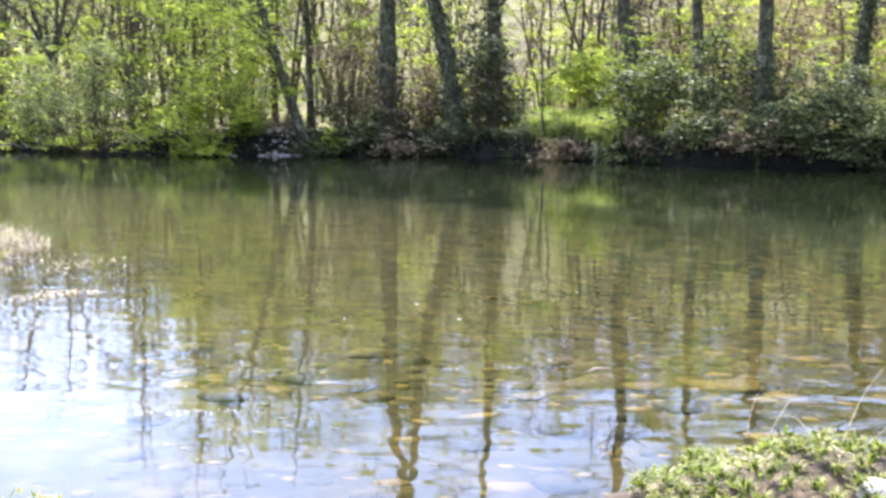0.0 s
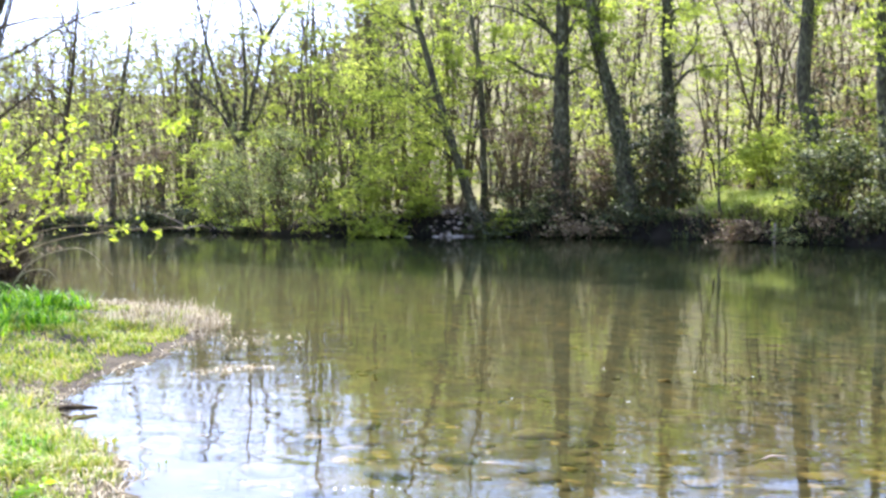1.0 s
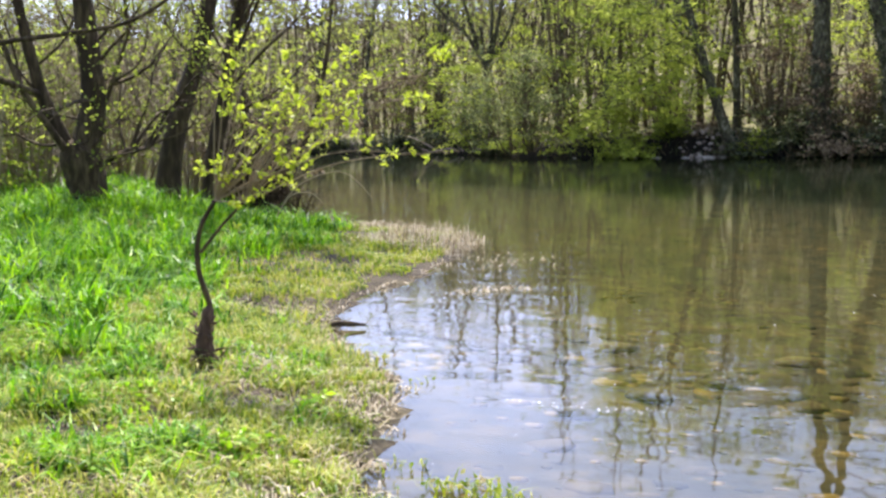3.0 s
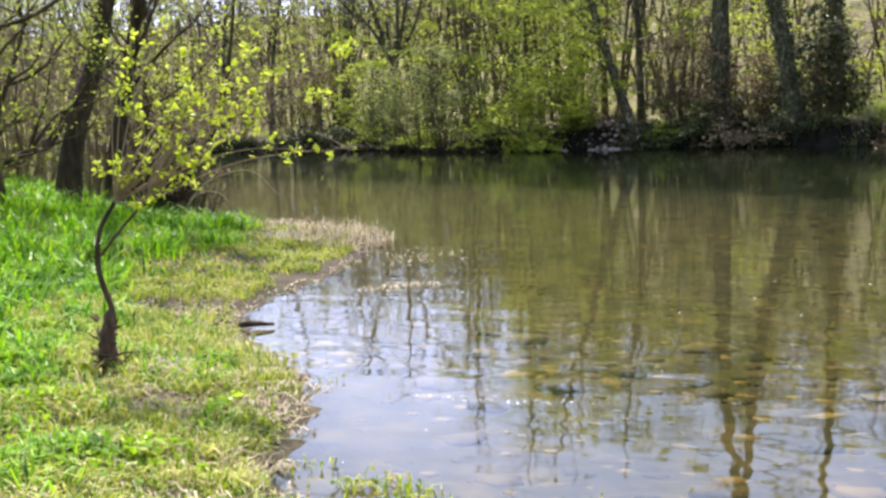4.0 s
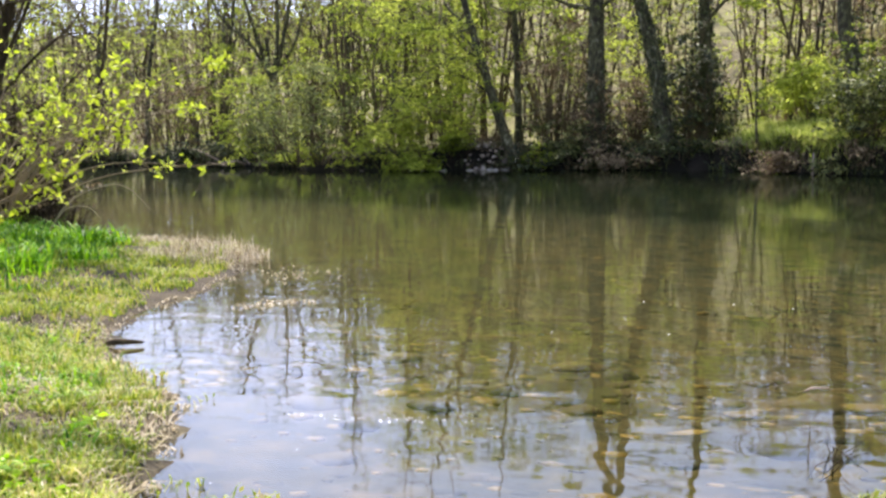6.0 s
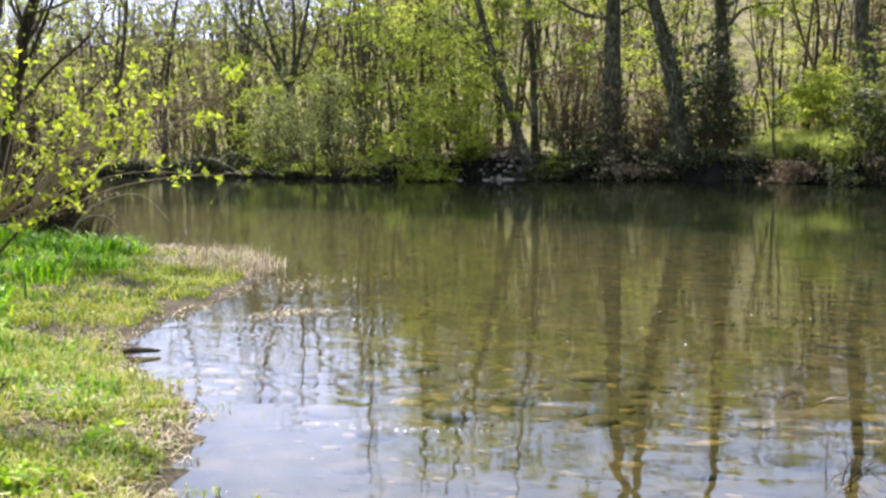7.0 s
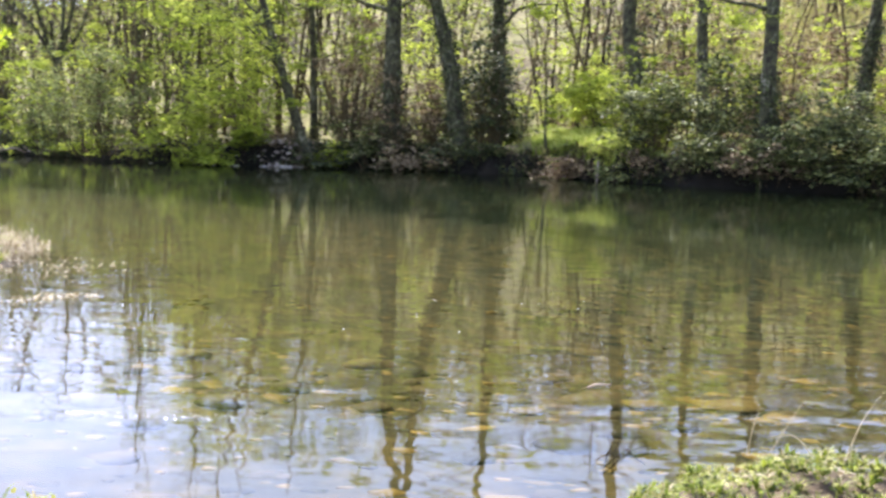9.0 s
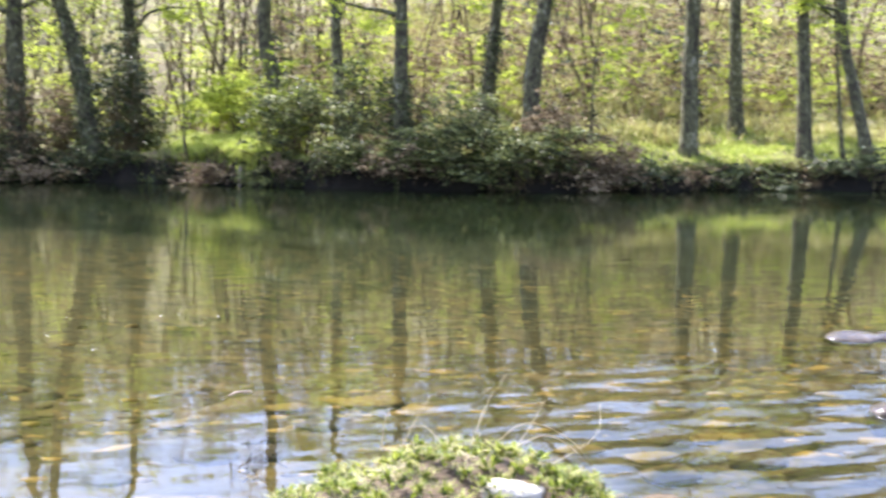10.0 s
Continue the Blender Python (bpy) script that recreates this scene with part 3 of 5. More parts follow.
fork = tree("bare forked tree behind riverside bushes", [(-12.71, 38.0, 1.0), (-12.69, 37.93, 2.3)], 0.26, 3.2, 28, amount=0, limbs=2, first=0.7, reach=0.6)


def extra_limbs(ob, ways, radius, bark, seed, twigs=7, leaf=None, amount=0, size=0.1):
    """Limbs along given lines, mostly placed to fit the camera's view, with twigs and, where wanted, sprays of leaves.
    """
    rng = np.random.default_rng(seed)
    spots = []
    for way in ways:
        shape = Shape()
        line = smooth_line([far_out(p) if p[1] > 22 else p for p in way], 5)
        tube(shape, line, np.linspace(radius, radius * 0.3, len(line)), 6, 0.08, rng)
        for _ in range(twigs):
            k = rng.integers(2, len(line))
            twig = branch_line(line[k], unit(line[k] - line[k - 1]) + rng.normal(size=3) * 0.6, rng.uniform(0.5, 1.5), rng, 4, 0.3)
            tube(shape, twig, np.linspace(radius * 0.3, radius * 0.06, 5), 4)
            spots.extend(twig)
            for _ in range(2):
                small = branch_line(twig[rng.integers(1, 5)], unit(twig[2] - twig[0]) + rng.normal(size=3) * 0.7, rng.uniform(0.3, 0.8), rng, 3, 0.3)
                tube(shape, small, np.linspace(radius * 0.14, radius * 0.04, 4), 3)
                spots.extend(small)
        spots.extend(line[3:])
        part("limb", shape, bark, ob)
    if amount:
        crown = Shape()
        pick = np.array(spots)[rng.integers(0, len(spots), amount // 10)]
        leaves(crown, clumped(pick, 10, np.array([0.22, 0.2, 0.1]), rng), size, rng, flat=0.5)
        tagged(part("spray", crown, leaf, ob, smooth=False), kind="stuff")


extra_limbs(fork, [[(-12.7, 37.9, 3.0), (-13.39, 37.68, 4.2), (-14.18, 37.39, 4.96), (-14.61, 37.22, 5.91)], [(-12.7, 37.93, 3.0), (-13.12, 37.78, 4.3), (-13.58, 37.61, 5.93), (-13.8, 37.53, 7.07), (-14.0, 37.5, 8.0)],
                   [(-12.66, 37.94, 3.0), (-12.48, 37.99, 4.59), (-12.5, 37.98, 6.32), (-12.63, 37.94, 8.43)], [(-12.66, 37.94, 3.0), (-12.3, 38.05, 4.4), (-11.92, 38.17, 6.71), (-12.36, 38.03, 8.05)],
                   [(-11.95, 38.15, 6.3), (-11.45, 38.31, 7.1), (-10.89, 38.48, 7.88)], [(-12.65, 37.96, 3.1), (-11.94, 38.17, 4.21), (-11.65, 38.25, 5.37)]], 0.085, BARK, 281, 16, LEAF_FRESH, 500)
extra_limbs(lean_tree, [[(-4.9, 33.13, 3.5), (-5.73, 33.0, 4.21), (-6.53, 32.85, 4.78), (-7.33, 32.68, 4.94)], [(-4.77, 33.15, 2.98), (-5.57, 33.03, 3.31), (-6.54, 32.85, 2.82), (-7.18, 32.71, 2.34)],
                        [(-5.56, 33.03, 5.91), (-6.2, 32.92, 6.24), (-7.15, 32.72, 6.73)], [(-4.45, 33.2, 2.16), (-5.09, 33.11, 2.65), (-5.58, 33.03, 2.82)]], 0.055, BARK, 282, 8, LEAF_FRESH, 3600, 0.09)
extra_limbs(tall_tree, [[(-1.55, 33.3, 5.7), (-2.46, 32.91, 6.29), (-3.41, 32.82, 6.62), (-4.36, 32.71, 6.48)], [(-1.54, 33.3, 5.4), (-2.3, 32.92, 6.44), (-3.09, 32.85, 7.25)], [(-1.5, 33.3, 4.6), (-0.88, 32.99, 4.91), (-0.49, 32.8, 4.66)]], 0.06, BARK, 283, 7, LEAF_FRESH, 900)
for k, (t_x, t_y, t_r, t_top) in enumerate(((-17.5, 38.3, 0.1, 9), (-15.0, 39.3, 0.1, 8.5), (-20.8, 41.0, 0.12, 8.5), (-24.5, 41.5, 0.12, 8), (-29.0, 43.5, 0.13, 8), (-10.4, 38.5, 0.1, 11.5), (-8.3, 36.5, 0.09, 11.5), (-6.6, 37.2, 0.09, 11), (-11.6, 40.0, 0.09, 12), (-9.0, 41.5, 0.1, 12), (-16.2, 42.0, 0.1, 9.5))):
    tree("slim half-bare tree on the wooded bank", [(t_x, t_y, 0.5), (t_x + 0.15, t_y, 3.0)], t_r, t_top, 340 + k, amount=900 if t_x > -12 else 600, limbs=22, first=0.2, reach=0.9)

FRESH, DARKB = "airy bush of fresh yellow-green spring leaves", "dark bank bush with bramble stems"
bush("brown half-bare scrub with a few new leaves", -16.4, 37.9, 3.4, 3.8, 61, LEAF_DRY, 3800, 0.08, 26)
bush("grey-green willow bush hanging over the water", -10.2, 34.0, 4.0, 3.6, 62, LEAF_GREY, 7500, 0.085, 20, lean=(0, -0.8), full=0.35)
bush("grey-green willow bush hanging over the water", -11.9, 35.6, 2.6, 2.6, 63, LEAF_GREY, 3500, 0.085, 20, lean=(0, -0.5), full=0.35)
bush("tall light-leaved bush with slender stems", -8.2, 34.6, 4.0, 5.6, 64, amount=5000, stems=9)
bush("small airy tree in fresh yellow-green leaf", -7.4, 36.2, 4.4, 9.6, 166, amount=5600, leaf_size=0.1, stems=8, category="tree", low=0.3)
bush("small airy tree in fresh yellow-green leaf", -9.7, 37.0, 3.8, 9.0, 167, amount=4400, leaf_size=0.1, stems=8, category="tree", low=0.3)
bush("small airy tree in fresh yellow-green leaf", -5.2, 36.6, 3.2, 9.4, 168, amount=3200, leaf_size=0.1, stems=8, category="tree", low=0.35)
bush(FRESH, -6.6, 33.8, 2.6, 2.0, 65, amount=3500, lean=(0, -0.4))
bush("tall light-leaved bush with slender stems", -6.0, 35.8, 3.2, 4.6, 66, amount=6000, stems=8)
bush("olive-yellow rounded bush at the water", -13.0, 36.9, 2.8, 3.0, 67, amount=6500)
bush("reddish-brown half-bare thicket at the tree's foot", -2.7, 33.6, 2.0, 4.2, 68, LEAF_DRY, 4160, 0.08, 26)
bush("brown leafless scrub round the tree trunks", -1.2, 33.1, 2.4, 2.2, 69, LEAF_DRY, 3000, 0.08, 26, low=0.1)
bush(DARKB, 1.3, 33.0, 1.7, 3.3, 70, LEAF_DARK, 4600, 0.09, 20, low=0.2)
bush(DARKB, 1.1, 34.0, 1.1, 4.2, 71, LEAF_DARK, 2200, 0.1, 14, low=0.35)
bush("bright yellow-green bush on the bank top", 4.4, 33.6, 2.2, 2.3, 72, amount=8000)
bush(DARKB, 5.35, 29.7, 2.3, 2.3, 73, LEAF_DARK_LIT, 6144, 0.09, 18, low=0.35)
bush("mixed green bush beneath a riverside tree", 5.2, 30.6, 2.4, 2.9, 74, LEAF_FRESH, 4800, 0.09, 16)
bush(DARKB, 6.7, 28.9, 2.4, 2.9, 75, LEAF_DARK_LIT, 7040, 0.09, 20, low=0.35)
bush(DARKB, 9.2, 27.6, 2.3, 1.9, 76, LEAF_DARK_LIT, 6400, 0.09, 18, low=0.35)
bush("leafy dark bush trailing into the water", 9.9, 26.2, 2.4, 1.9, 77, LEAF_DARK_LIT, 5000, 0.09, 18, low=0.0)
bush("brown bramble thicket with dead stems", 12.0, 25.5, 2.4, 1.7, 78, LEAF_DRY, 7200, 0.08, 26, low=0.0)
bush("reddish-brown half-bare thicket at the tree's foot", 8.6, 30.6, 2.0, 2.8, 79, LEAF_DRY, 3840, 0.08, 20)
bush(DARKB, -2.2, 32.8, 1.6, 1.2, 80, LEAF_DARK_LIT, 2000, 0.08, 14, low=0.35)
bush("brown dead stems and litter at the waterline", 5.0, 29.0, 1.2, 0.6, 81, LEAF_DRY, 1200, 0.07, 18, low=0.0)
bush("tall light-leaved bush with slender stems", -11.6, 38.6, 3.4, 4.4, 83, amount=3200, stems=12)
bush("tall light-leaved bush with slender stems", -15.4, 39.0, 4.0, 4.9, 84, amount=2600, stems=16)
bush("grey-brown half-bare scrub on the wooded bank", -19.6, 38.8, 4.0, 3.6, 85, LEAF_DRY, 3500, 0.08, 24)
bush(FRESH, -23.6, 40.4, 4.6, 4.2, 86, amount=6000)
bush("young leafy growth between the trunks", -0.2, 35.4, 3.0, 4.6, 87, amount=3000)
bush("young leafy growth between the trunks", 3.4, 38.4, 3.4, 5.0, 88, amount=6000)
bush("young leafy growth between the trunks", 7.6, 33.0, 3.4, 4.6, 89, amount=6000)
for k, (e_x, e_y, e_w, e_h, e_leaf, e_n) in enumerate(((6.2, 28.0, 1.3, 0.7, LEAF_DARK_LIT, 2200), (7.5, 27.3, 1.5, 1.2, LEAF_GREY, 2600), (8.4, 26.85, 1.8, 1.7, LEAF_DARK_LIT, 4200), (10.9, 25.75, 2.0, 1.6, LEAF_DARK_LIT, 6000), (11.5, 27.0, 2.0, 1.8, LEAF_DRY, 4200), (12.9, 25.4, 1.6, 1.3, LEAF_DRY, 2600),
                                                      (13.7, 25.2, 1.4, 0.8, LEAF_DARK, 1800), (15.0, 25.0, 1.2, 0.6, LEAF_DRY, 900), (16.0, 24.9, 1.2, 0.5, LEAF_DARK, 1300), (17.2, 24.6, 1.2, 0.6, LEAF_DARK, 1300), (18.4, 24.2, 1.5, 0.8, LEAF_DARK, 2000), (19.6, 24.0, 1.4, 0.7, LEAF_DARK, 1600), (3.2, 30.3, 0.9, 0.5, LEAF_DRY, 900), (4.2, 29.5, 1.0, 0.5, LEAF_DARK_LIT, 1300))):
    bush("uneven low growth on the lip of the bank", e_x, e_y, e_w, e_h, 120 + k, e_leaf, e_n, 0.085, 12, low=0.5, lean=(0, -0.25), group="low growth on the bank's lip")
bush(FRESH, -5.4, 33.2, 2.4, 2.0, 108, amount=2800, lean=(0, -0.4))
bush(FRESH, -7.5, 33.3, 2.4, 1.9, 109, amount=2800, lean=(0, -0.4))
for k, (e_x, e_y, e_w, e_h) in enumerate(((-6.5, 32.9, 1.7, 1.0), (-8.5, 33.2, 1.7, 1.1), (-3.3, 32.95, 1.3, 0.8), (-10.6, 34.3, 1.8, 1.0), (-12.6, 35.9, 2.0, 1.1))):
    bush("low leafy sprays trailing over the waterline", e_x, e_y, e_w, e_h, 140 + k, LEAF_FRESH, 1300, 0.085, 12, low=0.0, lean=(0, -0.3))
bush("brown leafless scrub round the tree trunks", -0.4, 33.6, 1.7, 2.4, 110, LEAF_DRY, 2000, 0.08, 26, low=0.1)
for k, (e_x, e_y, e_w, e_h) in enumerate(((-2.9, 34.3, 2.4, 1.7), (-0.7, 34.5, 2.2, 1.9), (0.9, 34.6, 2.0, 1.7), (-1.7, 33.5, 1.6, 1.1), (2.2, 34.4, 1.4, 1.3))):
    bush("dark tangled scrub behind the tree trunks", e_x, e_y, e_w, e_h, 180 + k, LEAF_DARK_LIT, 2600, 0.085, 16, low=0.0)
for k, (b_x, b_y, b_w, b_h, b_leaf) in enumerate(((3.3, 30.5, 1.6, 0.8, LEAF_DRY), (6.0, 28.4, 1.9, 1.1, LEAF_DARK_LIT), (7.4, 27.6, 1.9, 1.0, LEAF_DRY), (8.5, 27.1, 1.8, 1.0, LEAF_DARK_LIT), (-0.9, 32.5, 2.0, 0.9, LEAF_DRY), (-3.4, 32.95, 1.6, 0.9, LEAF_DARK), (-6.9, 33.0, 1.8, 0.8, LEAF_FRESH), (-5.5, 33.1, 1.0, 0.7, LEAF_FRESH), (-4.7, 33.9, 1.2, 0.9, LEAF_DRY))):
    bush("low trailing plants hanging over the bank's edge", b_x, b_y, b_w, b_h, 230 + k, b_leaf, 2200, 0.08, 18, lean=(0, -0.5), low=0.0)
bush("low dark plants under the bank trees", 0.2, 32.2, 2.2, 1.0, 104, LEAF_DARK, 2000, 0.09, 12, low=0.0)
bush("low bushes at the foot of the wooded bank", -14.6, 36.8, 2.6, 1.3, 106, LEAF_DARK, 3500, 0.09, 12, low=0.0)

# ---- thickets and old willows on the near bank ----
BRUSH = "brown leafless brushwood thicket on the near bank"
for k, (b_x, b_y, b_w, b_h, b_leaf, b_n) in enumerate(((-8.75, 15.55, 1.0, 1.1, LEAF_DRY, 200), (-9.0, 15.65, 1.8, 2.5, LEAF_WOOD, 500), (-10.1, 15.4, 2.0, 3.0, LEAF_WOOD, 700), (-9.2, 15.75, 1.2, 1.5, LEAF_DRY, 300), (-10.6, 17.2, 2.4, 3.4, LEAF_DRY, 900), (-8.9, 15.25, 1.7, 2.0, LEAF_DRY, 350), (-8.2, 15.0, 1.3, 1.1, LEAF_DRY, 250), (-9.4, 15.9, 1.6, 2.6, LEAF_DRY, 400), (-12.2, 16.2, 3.0, 4.2, LEAF_WOOD, 1500), (-9.6, 16.4, 1.9, 1.5, LEAF_DRY, 700), (-13.6, 18.4, 3.4, 4.6, LEAF_WOOD, 1800),
                                                      (-14.6, 15.2, 3.6, 4.4, LEAF_FRESH, 4200), (-13.5, 12.6, 3.0, 3.4, LEAF_FRESH, 4200), (-12.6, 11.2, 2.6, 2.4, LEAF_FRESH, 5200), (-11.6, 13.4, 2.2, 2.2, LEAF_FRESH, 4200), (-11.6, 10.6, 1.8, 1.6, LEAF_FRESH, 3000), (-12.0, 14.0, 2.4, 3.8, LEAF_WOOD, 1200), (-17.5, 18.5, 4.0, 5.0, LEAF_WOOD, 2000))):
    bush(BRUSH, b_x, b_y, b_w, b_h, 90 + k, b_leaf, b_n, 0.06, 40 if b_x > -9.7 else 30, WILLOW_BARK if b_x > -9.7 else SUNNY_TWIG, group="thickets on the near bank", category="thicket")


def willow(label, boles, seed, twigs=16):
    """boles: (line, radius) of each thick stem from one foot."""
    rng = np.random.default_rng(seed)
    ob = thing("willow", (0, 0, 0), label, "tree", "old willows on the near bank")
    spots = []
    for n, (way, radius) in enumerate(boles):
        way = [np.array(p, float) for p in way]
        if n == 0 or len(boles) == 1:
            way[0][2] = on_ground(way[0][0], way[0][1]) - 0.15
        d = unit(way[-1] - way[-2])
        while way[-1][2] < (7 if radius > 0.06 else 0):
            d = unit(d + rng.normal(size=3) * 0.1 + np.array([0, 0, 0.05]))
            way.append(way[-1] + d * 1.2)
        line = smooth_line(way, 5)
        up = np.linspace(0, 1, len(line))
        shape = Shape()
        flare = 1 + (0.35 * np.exp(-up * 14) if n == 0 else 0)
        tube(shape, line, radius * (1.1 - 0.75 * up) * flare, 12, 0.09, rng)
        part("trunk" if n == 0 else "bole", shape, WILLOW_BARK, ob)
        for _ in range(twigs if n == 0 else twigs // 2):
            k = rng.integers(len(line) // 6, len(line))
            turn = rng.uniform(0, 2 * np.pi)
            spots += limb_with_twigs(ob, "limb", line[k], (math.cos(turn), math.sin(turn), rng.uniform(0.1, 1.3)), rng.uniform(0.8, 2.2), rng.uniform(0.012, 0.035), rng, WILLOW_BARK, 5, 0.35, 4)
    crown = Shape()
    pick = np.array(spots)[rng.integers(0, len(spots), 500)]
    leaves(crown, clumped(pick, 5, 0.07, rng), 0.05, rng)
    part("crown", crown, LEAF_FRESH, ob, smooth=False)
    return ob


old_willow = willow("old pollard willow with leaning boles in lush grass", [([(-9.38, 11.96, 0.5), (-9.39, 11.95, 1.17), (-9.27, 12.05, 1.88), (-9.29, 12.03, 2.51), (-9.32, 12.01, 3.13)], 0.17),
                     ([(-9.44, 11.92, 0.95), (-9.52, 11.86, 1.25), (-9.72, 11.69, 1.89), (-9.82, 11.61, 2.44), (-9.91, 11.53, 3.12)], 0.09), ([(-9.44, 11.9, 0.9), (-9.5, 11.7, 1.35), (-9.78, 11.38, 2.03), (-9.95, 11.24, 2.7), (-10.02, 11.17, 3.1)], 0.05),
                     ([(-9.36, 11.98, 0.95), (-9.19, 12.1, 1.13), (-8.93, 12.29, 1.28), (-8.73, 12.44, 1.33), (-8.5, 12.6, 1.75)], 0.045), ([(-9.3, 12.0, 1.5), (-9.1, 12.2, 2.1), (-8.8, 12.3, 2.9)], 0.04)], 111)
rng = np.random.default_rng(3)
stool = Shape()
tube(stool, smooth_line([(-9.38, 11.96, 0.35), (-9.37, 11.97, 0.7), (-9.4, 11.95, 1.0), (-9.42, 11.93, 1.26), (-9.38, 11.96, 1.4)], 4), np.array([0.37, 0.33, 0.3, 0.285, 0.28, 0.28, 0.285, 0.29, 0.3, 0.3, 0.31, 0.31, 0.3, 0.28, 0.25, 0.2, 0.12]) * 0.8, 26, 0.17, rng)
part("stool", stool, WILLOW_BARK, old_willow, "gnarled swollen base of the willow")
overhang = Shape()
tube(overhang, smooth_line([(-9.75, 11.6, 2.0), (-9.75, 10.5, 2.3), (-9.37, 9.87, 2.49), (-9.11, 10.1, 2.52), (-8.43, 10.67, 2.64), (-7.99, 11.0, 2.74), (-7.62, 11.25, 2.98), (-7.3, 11.5, 3.3)], 5), np.linspace(0.045, 0.018, 36), 6, 0.08, rng)
part("limb", overhang, WILLOW_BARK, old_willow)
willow("leaning brown willow trunk beside the thicket", [([(-9.6, 13.9, 0.5), (-9.44, 14.01, 1.31), (-9.28, 14.11, 1.95), (-9.09, 14.23, 2.58), (-8.95, 14.33, 3.28)], 0.15)], 112)
last_willow = willow("leaning brown willow trunk beside the thicket", [([(-9.4, 14.75, 0.4), (-9.3, 14.8, 1.0), (-9.17, 14.89, 1.69), (-9.04, 14.97, 2.43), (-8.86, 15.08, 3.33)], 0.115)], 113, 22)


extra_limbs(last_willow, [[(-8.9, 15.0, 3.2), (-8.65, 14.61, 3.29), (-8.21, 14.87, 3.46), (-7.4, 15.29, 4.0), (-6.47, 15.71, 4.31), (-5.84, 15.95, 4.57)], [(-9.1, 14.95, 2.0), (-8.35, 14.79, 2.6), (-7.88, 15.04, 3.08), (-7.47, 15.26, 3.96)],
                          [(-9.0, 14.95, 2.4), (-8.5, 15.0, 3.4), (-8.2, 15.1, 4.4), (-7.9, 15.2, 5.2)], [(-8.95, 15.0, 2.8), (-8.6, 15.2, 3.6), (-8.3, 15.4, 4.8)]], 0.028, WILLOW_BARK, 284, 9, LEAF_FRESH, 150, 0.06)
tree("slim young tree at the edge of the point", [(-9.0, 15.5, 0.2), (-8.1, 15.3, 1.1), (-7.62, 15.23, 2.29), (-7.39, 15.29, 4.2)], 0.045, 5.2, 29, amount=120, leaf_size=0.06, limbs=9, first=0.25, bark=WILLOW_BARK, reach=0.5, group="", out=False)


# ---- far woods: stems and leaves past counting ----
rng = np.random.default_rng(5)
stems, crowns = Shape(), Shape()


def wooded(n, x0, x1, nearest, depth):
    """n places behind the far bank, thinning out with the distance from it."""
    x = rng.uniform(x0, x1, n)
    line = np.array(FAR_LINE, float)
    s = nearest + rng.exponential(depth, n)
    x = x * (1 + s / 45)
    y = np.interp(x / (1 + s / 45), line[:, 0], line[:, 1]) + s
    return x, y, ground_height(x, y), s


twiggy, ridge, russet = Shape(), Shape(), Shape()
spots, far_spots, ridge_spots = [], [], []
for n, nearest, depth, x0, x1, tallest, places in ((900, 4.5, 11, -46, 30, 7.5, spots), (650, 14, 32, -46, 34, 9.0, far_spots), (900, 50, 45, -50, 34, 9.0, ridge_spots)):
    for q_x, q_y, q_z, q_s in zip(*wooded(n, x0, x1, nearest, depth)):
        if q_x > 8 and q_s < 16 and rng.uniform() < 0.75:
            continue
        tall = rng.uniform(0.5, 1.0) * tallest * (1 + 0.08 * step(np.array(-q_x / q_y), 0.25, 0.4))
        line = branch_line((q_x, q_y, q_z - 0.2), (rng.normal() * 0.15, rng.normal() * 0.15, 1), tall, rng, 6, 0.2, 0.1)
        r = rng.uniform(0.025, 0.085)
        tube(stems, line, np.linspace(r, r * 0.25, 7), 4)
        for _ in range(6):
            j = rng.integers(1, 7)
            twig = branch_line(line[j], rng.normal(size=3) + np.array([0, 0, 0.8]), rng.uniform(0.6, 2.0), rng, 3, 0.3)
            tube(stems, twig, np.linspace(r * 0.35, r * 0.1, 4), 3)
            places.extend(twig)
pick = np.array(spots)[rng.integers(0, len(spots), 4600)]
dull = (pick[:, 0] > 3) & (rng.uniform(0, 1, len(pick)) < 0.5)
sprays(crowns, pick[~dull], 14, 0.14, 0.8, rng)
sprays(russet, pick[dull], 14, 0.12, 0.8, rng)
pick = np.array(far_spots)[rng.integers(0, len(far_spots), 11500)]
leaves(twiggy, clumped(pick, 7, 0.5, rng), 0.22, rng, 0.12)
sprays(crowns, np.array(far_spots)[rng.integers(0, len(far_spots), 2600)], 14, 0.18, 1.1, rng)
pick = np.array(ridge_spots)[rng.integers(0, len(ridge_spots), 9000)]
leaves(ridge, clumped(pick, 7, 0.7, rng), 0.4, rng, 0.12)
sprays(crowns, np.array(ridge_spots)[rng.integers(0, len(ridge_spots), 1500)], 12, 0.28, 1.6, rng)
u_x, u_y, u_z, u_s = wooded(5200, -46, 30, 3.4, 10)
open_bank = step(u_x, 9, 14) + step(u_x, 1.2, 2.2) * step(-u_x, -6.5, -5.0)
ok = (u_s > 3.4 + 5.5 * open_bank) & (rng.uniform(0, 1, len(u_s)) < 1 - 0.65 * step(u_x, 9, 14) - 0.35 * step(-u_x, 3, 7))
middle = np.stack((u_x, u_y, u_z + 0.2), 1)
middle[:, 2] += rng.uniform(0, 1, len(u_x)) ** (1.25 + 1.5 * step(u_x, 8, 13)) * (7.0 - 3.2 * step(-u_x / u_y, 0.12, 0.3)) * step(u_s, 0.0, 9.0) ** 0.5
dull = (u_x > 3) & (rng.uniform(0, 1, len(u_x)) < 0.5)
sprays(crowns, middle[ok & ~dull], 16, 0.135, 0.85, rng)
sprays(russet, middle[ok & dull], 16, 0.12, 0.85, rng)
